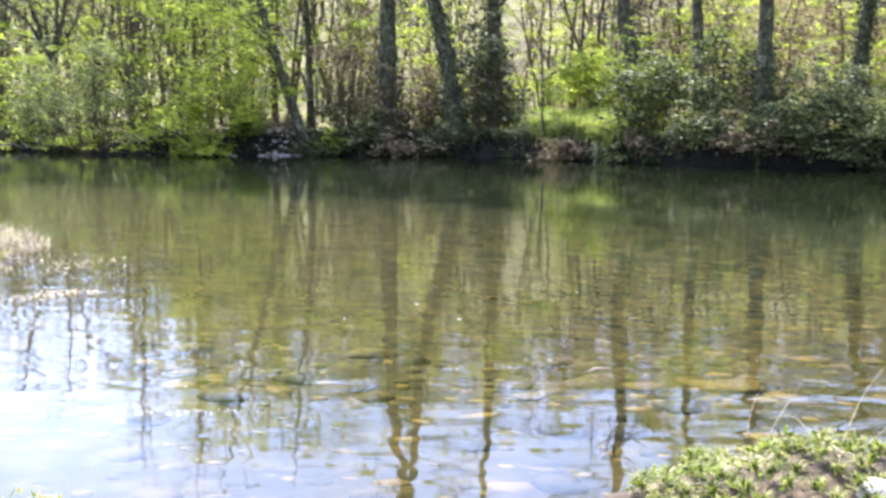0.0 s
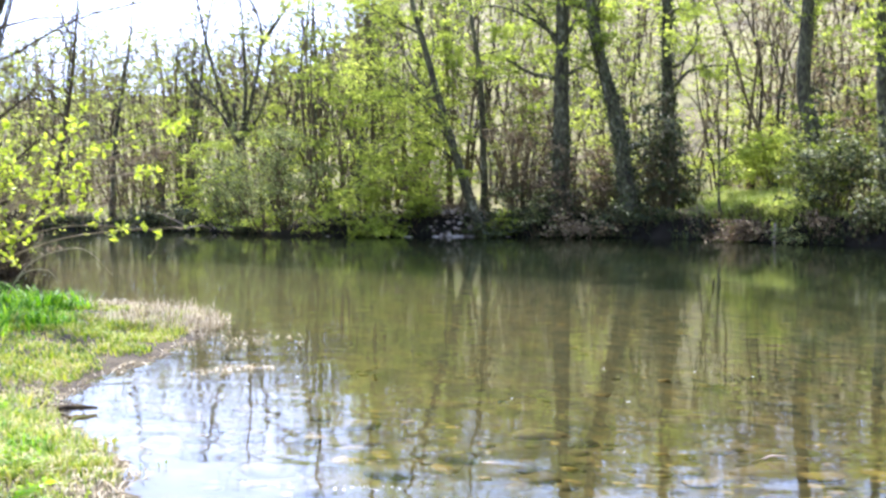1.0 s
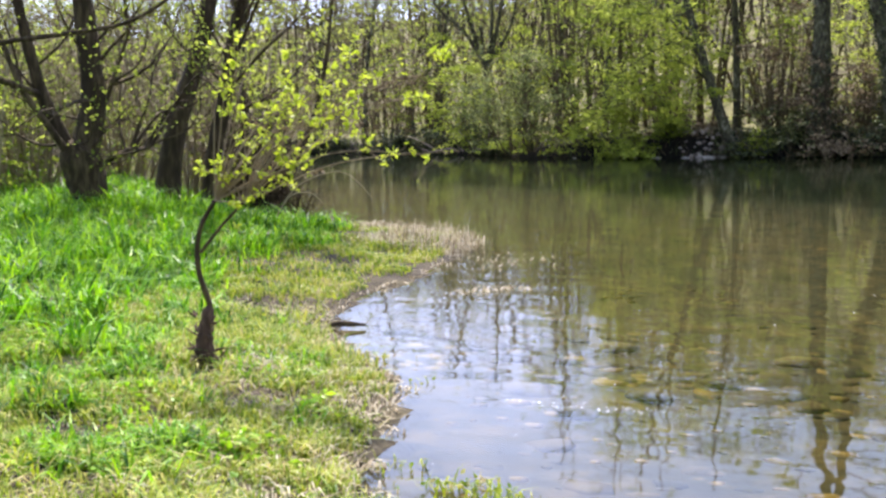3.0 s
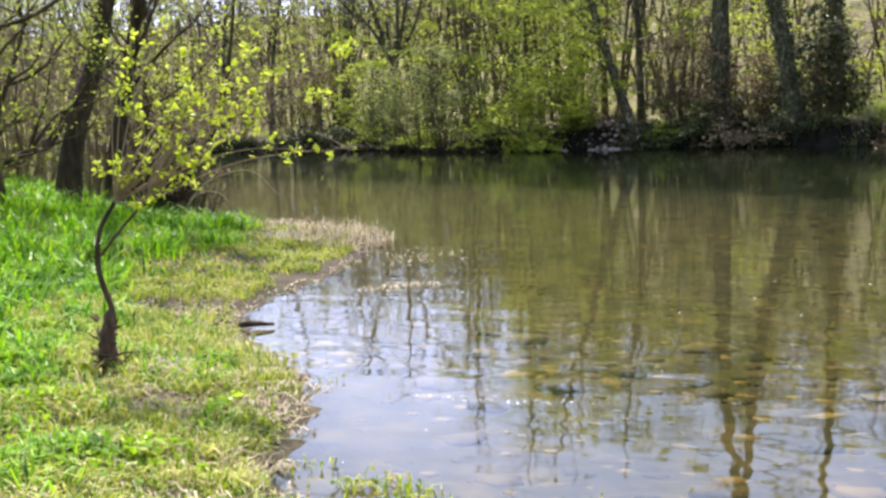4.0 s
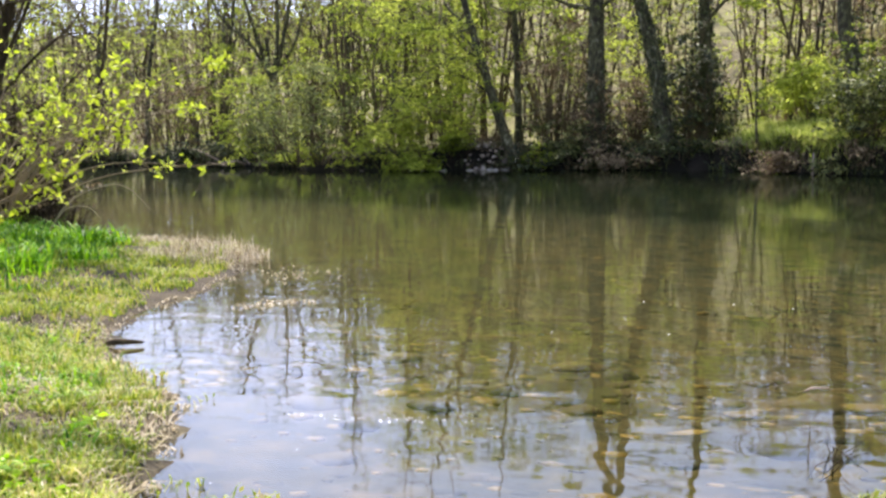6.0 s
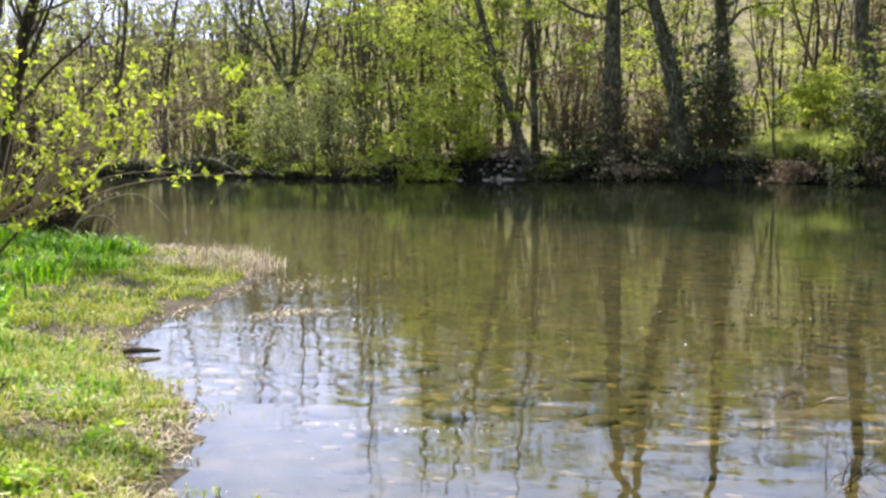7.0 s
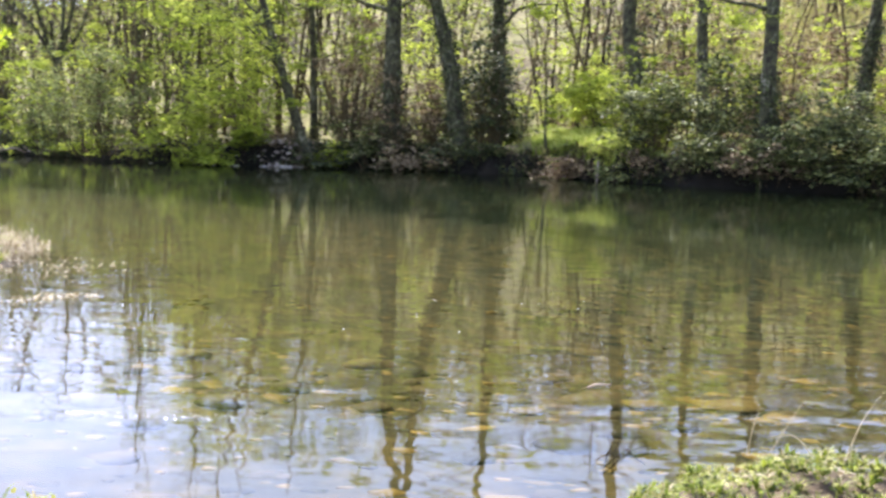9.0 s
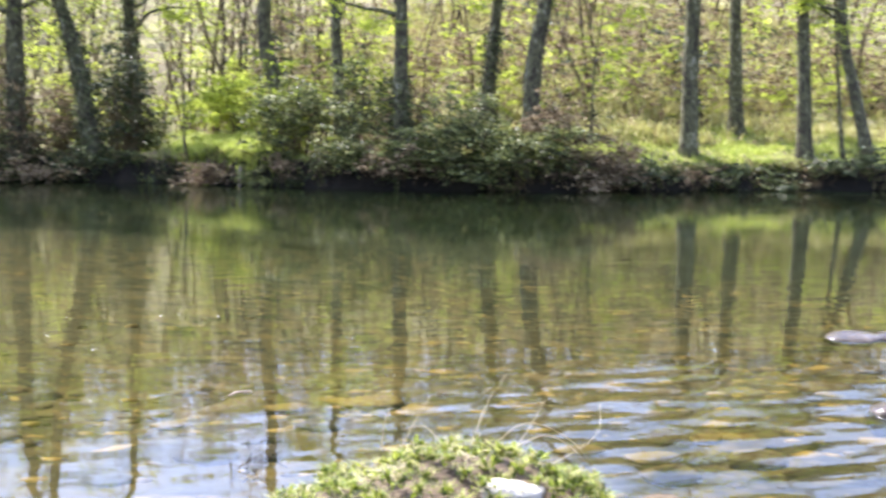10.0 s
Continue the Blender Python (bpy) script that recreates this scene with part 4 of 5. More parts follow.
# the last of the three puts the slope's shade into leaf colour
for name, leaf, label, n, high in (("undergrowth", LEAF_FRESH, "light yellow-green undergrowth on the open slope", 130, 2.0), ("scrub", LEAF_DRY, "tan dead scrub and bramble on the open slope", 260, 2.4),
                                   ("dark_scrub", LEAF_DARK, "scrub standing in for dark shade among the slope trees", 60, 3.0)):
    u_x, u_y, u_z, u_s = wooded(n, 4, 27, 4.5, 8.0)
    hearts = np.stack((u_x, u_y, u_z + 0.4 + rng.uniform(0, 1, n) ** 1.5 * high), 1)
    shrubs = Shape()
    sprays(shrubs, clumped(hearts, 9, np.array([0.7, 0.6, 0.4]), rng), 18, 0.12, 0.6, rng)
    tagged(part(name, shrubs, leaf, smooth=False), label, "undergrowth", kind="stuff")
tagged(part("hillside_brush", twiggy, LEAF_BARE, smooth=False), "mauve-brown leafless brush high on the slope", "woodland", kind="stuff")
tagged(part("ridge_brush", ridge, LEAF_BARE, smooth=False), "mauve-brown leafless woods along the ridge", "woodland", kind="stuff")
tagged(part("russet_woodland", russet, LEAF_DRY, smooth=False), "dull brown half-bare foliage of the open slope", "woodland", kind="stuff")
tagged(part("woodland_stems", stems, TWIG), "countless thin grey-brown stems of the wooded slope", "woodland", kind="stuff")
tagged(part("woodland_leaves", crowns, LEAF_WOOD, smooth=False), "hazy spring foliage of the wooded slope", "woodland", kind="stuff")
near_stems, near_leaves = Shape(), Shape()
n = 520
v_x, v_y = rng.uniform(-34, -9.5, n), rng.uniform(12, 27, n)
ok = (inside_by(NEAR_BANK, v_x, v_y) > 0.5) & (-v_x > 0.5 * v_y)
spots = []
for q_x, q_y, q_z in zip(v_x[ok], v_y[ok], ground_height(v_x[ok], v_y[ok])):
    line = branch_line((q_x, q_y, q_z - 0.1), (rng.normal() * 0.25, rng.normal() * 0.25, 1), rng.uniform(2.0, 6.5), rng, 5, 0.2, 0.15)
    r = rng.uniform(0.01, 0.035)
    tube(near_stems, line, np.linspace(r, r * 0.25, 6), 4)
    for _ in range(8):
        j = rng.integers(1, 6)
        twig = branch_line(line[j], rng.normal(size=3) + np.array([0, 0, 0.6]), rng.uniform(0.4, 1.3), rng, 3, 0.3)
        tube(near_stems, twig, np.linspace(r * 0.4, r * 0.1, 4), 3)
        spots.extend(twig)
sprays(near_leaves, np.array(spots)[rng.integers(0, len(spots), 2600)], 9, 0.07, 0.4, rng)
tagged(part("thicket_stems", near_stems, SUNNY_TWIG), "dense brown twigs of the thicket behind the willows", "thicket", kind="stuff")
tagged(part("thicket_leaves", near_leaves, LEAF_FRESH, smooth=False), "scattered small buds and leaves of the thicket", "thicket", kind="stuff")


# ---- grass ----
def strewn(n, box, rng, test):
    """n places in the box that pass the test, on the ground."""
    x, y = rng.uniform(box[0], box[1], n), rng.uniform(box[2], box[3], n)
    ok = test(x, y)
    x, y = x[ok], y[ok]
    return np.stack((x, y, ground_height(x, y) - 0.005), 1)


rng = np.random.default_rng(6)
near_by = lambda x, y: inside_by(NEAR_BANK, x, y)
lush_at = lambda x, y: step(-x - 0.28 * y + 0.5 * waves(x, y, 0.5), 2.7, 4.1) * step(y, 4.2, 6.4)
muddy = lambda x, y: np.exp(-(((x + 4.7) / 0.85) ** 2 + ((y - 8.25) / 0.5) ** 2) * 1.1 + 0.5 * waves(x, y, 0.15))
lush = Shape()
p = strewn(14000, (-17, -4, 4.0, 19), rng, lambda x, y: (near_by(x, y) > 0.5) & (rng.uniform(0, 1, x.shape) < lush_at(x, y)))
p = clumped(p, 5, 0.05, rng)
p[:, 2] = ground_height(p[:, 0], p[:, 1]) - 0.01
blades(lush, p, 0.17, 0.01, rng, 1.0)
tufts = strewn(1500, (-14, -4, 4.3, 16), rng, lambda x, y: (near_by(x, y) > 0.5) & (rng.uniform(0, 1, x.shape) < lush_at(x, y)))
for t_x, t_y, _ in tufts:
    t_n, t_s = int(rng.uniform(14, 46)), rng.uniform(0.04, 0.13)
    t = np.array([t_x, t_y]) + rng.normal(size=(t_n, 2)) * t_s
    turn = rng.uniform(0, 2 * np.pi)
    blades(lush, np.c_[t, ground_height(t[:, 0], t[:, 1]) - 0.01], rng.uniform(0.2, 0.36), 0.011, rng, 0.9, (0.3 * math.cos(turn), 0.3 * math.sin(turn)))
for t_x, t_y, t_n in ((-4.4, 5.85, 260), (-4.15, 5.5, 200), (-4.75, 6.3, 260), (-4.6, 5.2, 160), (-3.1, 4.3, 220), (-3.35, 4.15, 160), (-6.2, 8.9, 300), (-7.3, 13.0, 300), (-7.0, 12.4, 240)):
    t = np.array([t_x, t_y]) + rng.normal(size=(t_n, 2)) * 0.11
    blades(lush, np.c_[t, ground_height(t[:, 0], t[:, 1])], 0.13, 0.007, rng, 0.9)
for t_x, t_y, _ in strewn(170, (-5.2, -2.5, 3.6, 7.6), rng, lambda x, y: (near_by(x, y) > 0.35) & (rng.uniform(0, 1, x.shape) < 0.12 + 0.88 * step(-x - 0.35 * y + 0.6 * waves(x, y, 0.4), 1.5, 2.6))):
    t = np.array([t_x, t_y]) + rng.normal(size=(26, 2)) * rng.uniform(0.03, 0.08)
    blades(lush, np.c_[t, ground_height(t[:, 0], t[:, 1]) - 0.005], rng.uniform(0.09, 0.2), 0.0065, rng, 1.0)
tagged(part("lush_grass", lush, GRASS_LUSH, smooth=False), "tall lush bright green grass round the willows", "grass", kind="stuff")
short = Shape()
for t_x, t_y, _ in strewn(430, (-5.4, -2.0, 3.2, 8.2), rng, lambda x, y: (near_by(x, y) > 0.15) & (waves(x, y, 0.3) > -0.4)):
    t = np.array([t_x, t_y]) + rng.normal(size=(24, 2)) * rng.uniform(0.03, 0.07)
    blades(short, np.c_[t, ground_height(t[:, 0], t[:, 1]) - 0.005], rng.uniform(0.08, 0.17), 0.0055, rng, 1.1)
bare = lambda x, y: 0.2 + 0.8 * step(waves(x, y, 0.22) + waves(x + 3, y, 0.6), -0.6, 0.5)
p = strewn(42000, (-6.5, -0.5, 2.5, 9), rng, lambda x, y: (near_by(x, y) > 0.04) & (rng.uniform(0, 1, x.shape) < bare(x, y) * (1 - muddy(x, y))))
blades(short, p, 0.05, 0.0042, rng, 0.9)
p = strewn(8300, (-6.5, -0.5, 2.5, 9), rng, lambda x, y: (near_by(x, y) > 0.06) & (rng.uniform(0, 1, x.shape) < bare(x, y) * (1 - muddy(x, y))))
p = clumped(p, 11, 0.018, rng)
p[:, 2] = ground_height(p[:, 0], p[:, 1]) - 0.005
blades(short, p, 0.095, 0.0045, rng, 0.8)
p = strewn(62000, (-9.5, -4, 8.5, 15.5), rng, lambda x, y: (near_by(x, y) > 0.1) & (rng.uniform(0, 1, x.shape) < bare(x, y) * (1 - muddy(x, y)) * step(near_by(x, y) + waves(x, y, 0.4) * 0.25, -0.05, 0.4)))
blades(short, p, 0.075, 0.007, rng, 0.8)
p = strewn(21000, (-7.5, 7.5, -3.5, 4.4), rng, lambda x, y: (near_by(x, y) > 0.05) & ((y < 2.6) | (x > -0.6)) & (rng.uniform(0, 1, x.shape) < bare(x, y)))
blades(short, p, 0.1, 0.012, rng, 0.9)
tagged(part("short_grass", short, GRASS_SHORT, smooth=False), "thin yellow-green grass on the low bank", "grass", kind="stuff")
herbs = Shape()
for h_x, h_y, h_n, h_s in ((-3.1, 4.3, 260, 0.16), (-3.35, 4.05, 200, 0.14), (-2.8, 4.5, 90, 0.1), (-3.7, 4.9, 80, 0.12), (-4.3, 5.3, 120, 0.14), (-4.0, 6.4, 70, 0.1), (-3.3, 5.9, 60, 0.1), (-2.9, 5.4, 60, 0.09), (-4.9, 6.9, 90, 0.14), (-5.2, 6.0, 160, 0.2)):
    h = np.array([h_x, h_y]) + rng.normal(size=(h_n, 2)) * h_s
    leaves(herbs, np.c_[h, ground_height(h[:, 0], h[:, 1]) + rng.uniform(0.02, 0.07, h_n)], 0.055, rng, 0.28, 0.6)
h = strewn(2600, (-6.5, -1.5, 3, 8), rng, lambda x, y: (near_by(x, y) > 0.1) & (waves(x, y, 0.3) > 0.1))
leaves(herbs, h + np.array([0, 0, 0.03]), 0.03, rng, 0.3, 0.6)
tagged(part("ground_herbs", herbs, surface("lime_green_herbs", [(0.06, 0.15, 0.003), (0.24, 0.46, 0.008), (0.42, 0.6, 0.03)], 4.0, 0.45, 0, 20.0, island=0.4, thin=0.45, span=0.42), smooth=False), "low bright green herbs among the thin grass", "herbs", kind="stuff")
dry = Shape()
tip = lambda x, y: step(-np.hypot((x + 5.0) / 1.3, (y - 13.2) / 1.3), -1.1, -0.5) + step(-np.hypot((x + 6.6) / 2.2, (y - 14.5) / 0.5), -1.1, -0.6)
p = strewn(800, (-9, -3.8, 11.5, 15.5), rng, lambda x, y: (near_by(x, y) > -0.15) & (rng.uniform(0, 1, x.shape) < tip(x, y)))
p = clumped(p, 8, np.array([0.05, 0.05, 0]), rng)
p[:, 2] = np.maximum(p[:, 2], -0.01)
blades(dry, p, 0.15, 0.007, rng, 1.1)
p = strewn(17000, (-6, -1.5, 3.2, 9.5), rng, lambda x, y: (near_by(x, y) > 0.0) & (rng.uniform(0, 1, x.shape) < step(-waves(x, y, 0.22) - waves(x + 3, y, 0.6), -0.2, 0.8)))
blades(dry, p, 0.05, 0.004, rng, 1.6)
p = strewn(5000, (-4.6, -1.6, 3.3, 6.6), rng, lambda x, y: (near_by(x, y) > 0.02) & (rng.uniform(0, 1, x.shape) < step(-near_by(x, y) + 0.5 * waves(x, y, 0.2), -1.3, -0.2)))
blades(dry, p, 0.075, 0.006, rng, 1.7)
p = strewn(15000, (-6.0, -2, 4, 13.5), rng, lambda x, y: np.abs(near_by(x, y) + 0.05 * waves(x, y, 0.12)) < 0.03 + 0.05 * (waves(x, y, 0.3) > 0.1))
p[:, 2] = np.maximum(p[:, 2], 0.0)
blades(dry, p, 0.035, 0.008, rng, 2.0)
p = strewn(700, (-5.8, -4, 12.2, 14.4), rng, lambda x, y: near_by(x, y) > -0.1)
p[:, 2] = np.maximum(p[:, 2], 0)
blades(dry, p, 0.22, 0.004, rng, 0.5)
p = np.c_[rng.normal(-3.45, 0.2, 110), np.zeros((110, 2))]
p[:, 1] = 10.1 + 0.5 * (p[:, 0] + 3.45) + 0.1 * waves(p[:, 0], p[:, 0], 0.07) + rng.normal(size=110) * 0.1
blades(dry, p, 0.04, 0.007, rng, 2.0)
tagged(part("dead_grass", dry, GRASS_DRY, smooth=False), "bleached dead grass and litter along the shore", "grass", kind="stuff")
glade = Shape()
p = strewn(22000, (2.7, 5.0, 30.5, 36), rng, lambda x, y: (inside_by(FAR_BANK, x, y) > 0.15) & (inside_by(FAR_BANK, x, y) < 3.2))
blades(glade, p, 0.16, 0.012, rng, 0.8)
for t_x, t_y, _ in strewn(170, (2.7, 5.0, 30.5, 35), rng, lambda x, y: (inside_by(FAR_BANK, x, y) > 0.2) & (inside_by(FAR_BANK, x, y) < 3.2)):
    t = np.array([t_x, t_y]) + rng.normal(size=(40, 2)) * 0.1
    blades(glade, np.c_[t, ground_height(t[:, 0], t[:, 1])], rng.uniform(0.2, 0.5), 0.016, rng, 0.9)
p = strewn(60000, (11, 25, 23, 33), rng, lambda x, y: (inside_by(FAR_BANK, x, y) > 0.35) & (inside_by(FAR_BANK, x, y) < 5.5) & (rng.uniform(0, 1, x.shape) < 0.35 + 0.65 * step(waves(x, y, 0.7), -0.4, 0.4)))
blades(glade, p, 0.16, 0.012, rng, 0.7)
# brighter copy of GRASS_FAR: the glade's sunlight is painted in
tagged(part("glade_grass", glade, surface("glade_grass_lit", [(0.2, 0.26, 0.04), (0.4, 0.48, 0.08), (0.6, 0.6, 0.2)], 1.5, 0.55, 0, 10.0, island=0.5, thin=0.45), smooth=False), "grass on the open far bank with sunlight put into its colour", "grass", kind="stuff")
rough = Shape()
p = strewn(9000, (8, 30, 25, 50), rng, lambda x, y: (inside_by(FAR_BANK, x, y) > 2.5) & (inside_by(FAR_BANK, x, y) < 22) & (rng.uniform(0, 1, x.shape) < 0.3 + 0.7 * step(waves(x, y, 1.3), -0.5, 0.4)))
p = clumped(p, 7, np.array([0.12, 0.12, 0.0]), rng)
p[:, 2] = ground_height(p[:, 0], p[:, 1])
blades(rough, p, 0.5, 0.022, rng, 0.9)
tagged(part("slope_grass", rough, surface("pale_slope_grass", [(0.24, 0.17, 0.11), (0.34, 0.31, 0.12), (0.44, 0.44, 0.14), (0.55, 0.49, 0.3)], 0.6, 0.7, 0, 5.0, island=0.3, thin=0.45, span=0.4), smooth=False), "pale yellow-green rough grass on the open slope", "grass", kind="stuff")
far_grass = Shape()
p = strewn(65000, (-22, 30, 23, 48), rng, lambda x, y: (inside_by(FAR_BANK, x, y) > 0.12) & (inside_by(FAR_BANK, x, y) < 12) & (rng.uniform(0, 1, x.shape) < step(x, 1.5, 3) * 0.9 + 0.25))
blades(far_grass, p, 0.22, 0.012, rng, 0.5)
tagged(part("bank_grass", far_grass, GRASS_FAR, smooth=False), "sunlit green grass along the far bank", "grass", kind="stuff")
def edge_places(n, x0, x1, lo, hi):
    """Places along the far water's edge."""
    line = np.array(FAR_LINE, float)
    x, s = rng.uniform(x0, x1, n), rng.uniform(lo, hi, n)
    y = np.interp(x, line[:, 0], line[:, 1]) + s
    return np.stack((x, y, np.maximum(ground_height(x, y), 0.02)), 1)


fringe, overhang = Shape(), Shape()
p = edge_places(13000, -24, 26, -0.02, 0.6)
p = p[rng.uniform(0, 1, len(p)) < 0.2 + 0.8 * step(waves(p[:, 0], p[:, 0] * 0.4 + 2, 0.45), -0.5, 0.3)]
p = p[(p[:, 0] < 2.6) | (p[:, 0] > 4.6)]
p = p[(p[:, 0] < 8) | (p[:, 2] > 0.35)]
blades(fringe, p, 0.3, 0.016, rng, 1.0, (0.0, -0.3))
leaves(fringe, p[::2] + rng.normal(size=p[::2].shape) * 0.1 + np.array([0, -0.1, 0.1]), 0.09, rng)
p = edge_places(7000, -24, 26, -0.02, 0.7)
p = p[rng.uniform(0, 1, len(p)) < 0.1 + 0.9 * step(waves(p[:, 0] + 5, p[:, 0] * 0.7, 0.5), 0.0, 0.5)]
withered = Shape()
blades(withered, p, 0.34, 0.01, rng, 1.3, (0.0, -0.3))
tagged(part("withered_fringe", withered, LEAF_DRY, smooth=False), "withered brown plants along the far bank", "plants", kind="stuff")
# the leaf colour carries the shade below the bank's lip
tagged(part("bank_fringe", fringe, LEAF_DARK, smooth=False), "trailing plants with the bank shade in their dark leaves", "plants", kind="stuff")
shaggy, dead = Shape(), Shape()
for n, lo, hi, shape, tall in ((7500, 0.08, 0.7, shaggy, 0.2), (5000, 0.08, 0.9, dead, 0.2)):
    p = edge_places(n, -3.5, 27, lo, hi)
    p = p[rng.uniform(0, 1, len(p)) < 0.25 + 0.75 * step(waves(p[:, 0] * 1.3 + (7 if shape is dead else 0), p[:, 0] * 0.5, 0.4), -0.3, 0.3)]
    blades(shape, p, tall, 0.015, rng, 1.2, (0.0, -0.55))
    leaves(shape, p[::2] + rng.normal(size=p[::2].shape) * np.array([0.1, 0.08, 0.08]) + np.array([0, -0.08, 0.06]), 0.1, rng, 0.35)
tagged(part("lip_plants", shaggy, LEAF_DARK_LIT, smooth=False), "olive plants hanging over the crumbling bank", "plants", kind="stuff")
tagged(part("lip_litter", dead, LEAF_DRY, smooth=False), "brown dead stems hanging over the crumbling lip", "plants", kind="stuff")
roots = Shape()
for q in edge_places(170, -22, 24, 0.1, 0.4):
    line = branch_line(q + np.array([0, 0, 0.15]), (rng.normal() * 0.6, -0.7, rng.uniform(-0.9, 0.2)), rng.uniform(0.3, 0.8), rng, 4, -0.5)
    line[:, 2] = np.maximum(line[:, 2], -0.02)
    tube(roots, line, np.linspace(0.018, 0.004, 5), 4)
tagged(part("bank_roots", roots, TWIG), "bare roots and dead stems hanging from the bank", "roots", kind="stuff")
p = edge_places(5500, 2.0, 26, 0.4, 1.0)
p = p[rng.uniform(0, 1, len(p)) < 0.3 + 0.7 * step(waves(p[:, 0], p[:, 0] * 0.3, 0.5), -0.3, 0.4)]
blades(overhang, p, 0.22, 0.012, rng, 0.8, (0.0, -0.15))
tagged(part("overhanging_grass", overhang, GRASS_FAR, smooth=False), "grass hanging over the edge of the bank", "grass", kind="stuff")


# ---- the sapling on the near bank ----
def sprig(seed, n=5, size=0.035, spread=0.03):
    """A handful of young leaves on a bud."""
    rng = np.random.default_rng(seed)
    shape = Shape()
    for k in range(n):
        d = unit(rng.normal(size=3) + np.array([0, 0, 0.5]))
        side = unit(np.cross(d, rng.normal(size=3)))
        up = np.cross(d, side)
        s = size * rng.uniform(0.7, 1.3)
        o = d * spread * 0.3
        shape.add([o, o + d * s * 0.35 + side * s * 0.3 + up * s * 0.08, o + d * s * 0.8 + side * s * 0.22 + up * s * 0.1, o + d * s * 1.1, o + d * s * 0.8 - side * s * 0.22 + up * s * 0.1,
                   o + d * s * 0.35 - side * s * 0.3 + up * s * 0.08, o + d * s * 0.55], [(0, 1, 6), (1, 2, 6), (2, 3, 6), (3, 4, 6), (4, 5, 6), (5, 0, 6)])
    return shape


rng = np.random.default_rng(31)
sapling = thing("sapling", (0, 0, 0), "crooked young sapling with bright yellow-green new leaves", "sapling")
stem = Shape()
tube(stem, smooth_line([(-3.87, 5.86, 0.12), (-3.86, 5.87, 0.39), (-3.83, 5.89, 0.56), (-3.88, 5.86, 0.81), (-3.86, 5.87, 1.04), (-3.78, 5.92, 1.21)], 6), np.linspace(0.024, 0.013, 31), 8, 0.08, rng)
part("stem", stem, WILLOW_BARK, sapling)
stump = Shape()
tube(stump, smooth_line([(-3.875, 5.85, 0.08), (-3.865, 5.86, 0.25), (-3.86, 5.865, 0.4), (-3.835, 5.88, 0.56)], 5), np.linspace(0.075, 0.03, 16), 14, 0.22, rng)
foot = part("stump", stump, surface("shaggy_brown_stump", [(0.03, 0.018, 0.012), (0.09, 0.055, 0.035), (0.2, 0.13, 0.09)], 6, 0.95, 0.8, 40, (1, 1, 0.3), 0.6), sapling, "shaggy dark brown sprouting stump")
for _ in range(26):
    o = np.array([-3.86, 5.86, rng.uniform(0.15, 0.5)])
    turn = rng.uniform(0, 2 * np.pi)
    out = np.array([math.cos(turn), math.sin(turn), rng.uniform(-0.3, 0.9)])
    shoot = Shape()
    tube(shoot, branch_line(o + out * 0.05, out, rng.uniform(0.04, 0.12), rng, 3, 0.2), np.linspace(0.011, 0.003, 4), 4)
    part("shoot", shoot, bpy.data.materials["shaggy_brown_stump"], foot)
fork = Shape()
tube(fork, smooth_line([(-3.865, 5.87, 0.9), (-3.75, 5.94, 1.06), (-3.64, 6.01, 1.19)], 5), np.linspace(0.012, 0.008, 11), 6)
part("branch", fork, WILLOW_BARK, sapling)
ENDS = [(-2.46, 6.43, 2.09), (-2.55, 6.4, 2.05), (-2.97, 6.22, 2.13), (-2.72, 6.33, 2.02), (-2.86, 6.27, 1.95), (-2.69, 6.34, 1.79), (-3.12, 6.14, 1.89), (-3.3, 6.06, 1.86), (-3.26, 6.08, 2.07), (-3.6, 5.88, 2.0), (-2.97, 6.22, 1.72), (-2.88, 6.26, 1.58), (-3.43, 5.98, 1.68), (-3.61, 5.88, 1.43), (-2.45, 6.54, 1.47), (-2.58, 6.38, 1.45), (-2.77, 6.73, 1.81), (-2.46, 6.53, 2.08), (-3.07, 6.72, 2.18), (-3.03, 5.96, 1.86), (-3.29, 6.4, 2.21), (-3.72, 6.51, 2.28), (-3.34, 6.03, 1.42), (-3.38, 6.24, 1.24),
        (-3.54, 5.92, 1.38), (-3.46, 5.96, 1.27), (-3.58, 5.89, 1.71), (-3.47, 5.96, 1.77), (-3.25, 6.08, 1.47), (-3.7, 6.28, 1.53), (-2.65, 6.24, 1.93), (-3.01, 6.3, 1.73), (-3.17, 6.01, 1.65), (-3.65, 5.97, 2.01), (-3.23, 6.42, 1.57), (-3.43, 5.64, 2.21), (-3.8, 5.76, 1.42)]
SPRIGS = [sprig(k, 4 + k % 3).data("leaf", LEAF_BUD) for k in range(6)]
buds, owner = [], []
for k, goal in enumerate(ENDS):
    goal = np.array(goal)
    root = np.array((-3.78, 5.92, 1.21) if k % 2 else (-3.64, 6.01, 1.19))
    mid = root * 0.5 + goal * 0.5 + np.array([0, 0, 0.07]) + rng.normal(size=3) * 0.07
    line = smooth_line([root, mid, goal], 8)
    twig = Shape()
    tube(twig, line, np.linspace(0.006, 0.002, len(line)), 5)
    for _ in range(4):
        j = rng.integers(7, len(line))
        side = branch_line(line[j], unit(line[j] - line[j - 1]) + rng.normal(size=3) * 0.7, rng.uniform(0.06, 0.2), rng, 3, 0.25)
        tube(twig, side, np.linspace(0.003, 0.0012, 4), 4)
        buds += [side[-1], side[1], side[2]]
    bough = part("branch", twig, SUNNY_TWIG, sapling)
    buds += [goal, goal + rng.normal(size=3) * 0.02, *line[9::2]]
    owner += [bough] * (len(buds) - len(owner))
young = Shape()
leaves(young, np.array(buds)[::3], 0.03, rng)
part("foliage", young, LEAF_BUD, sapling, smooth=False)
order = rng.permutation(len(buds))[:240]
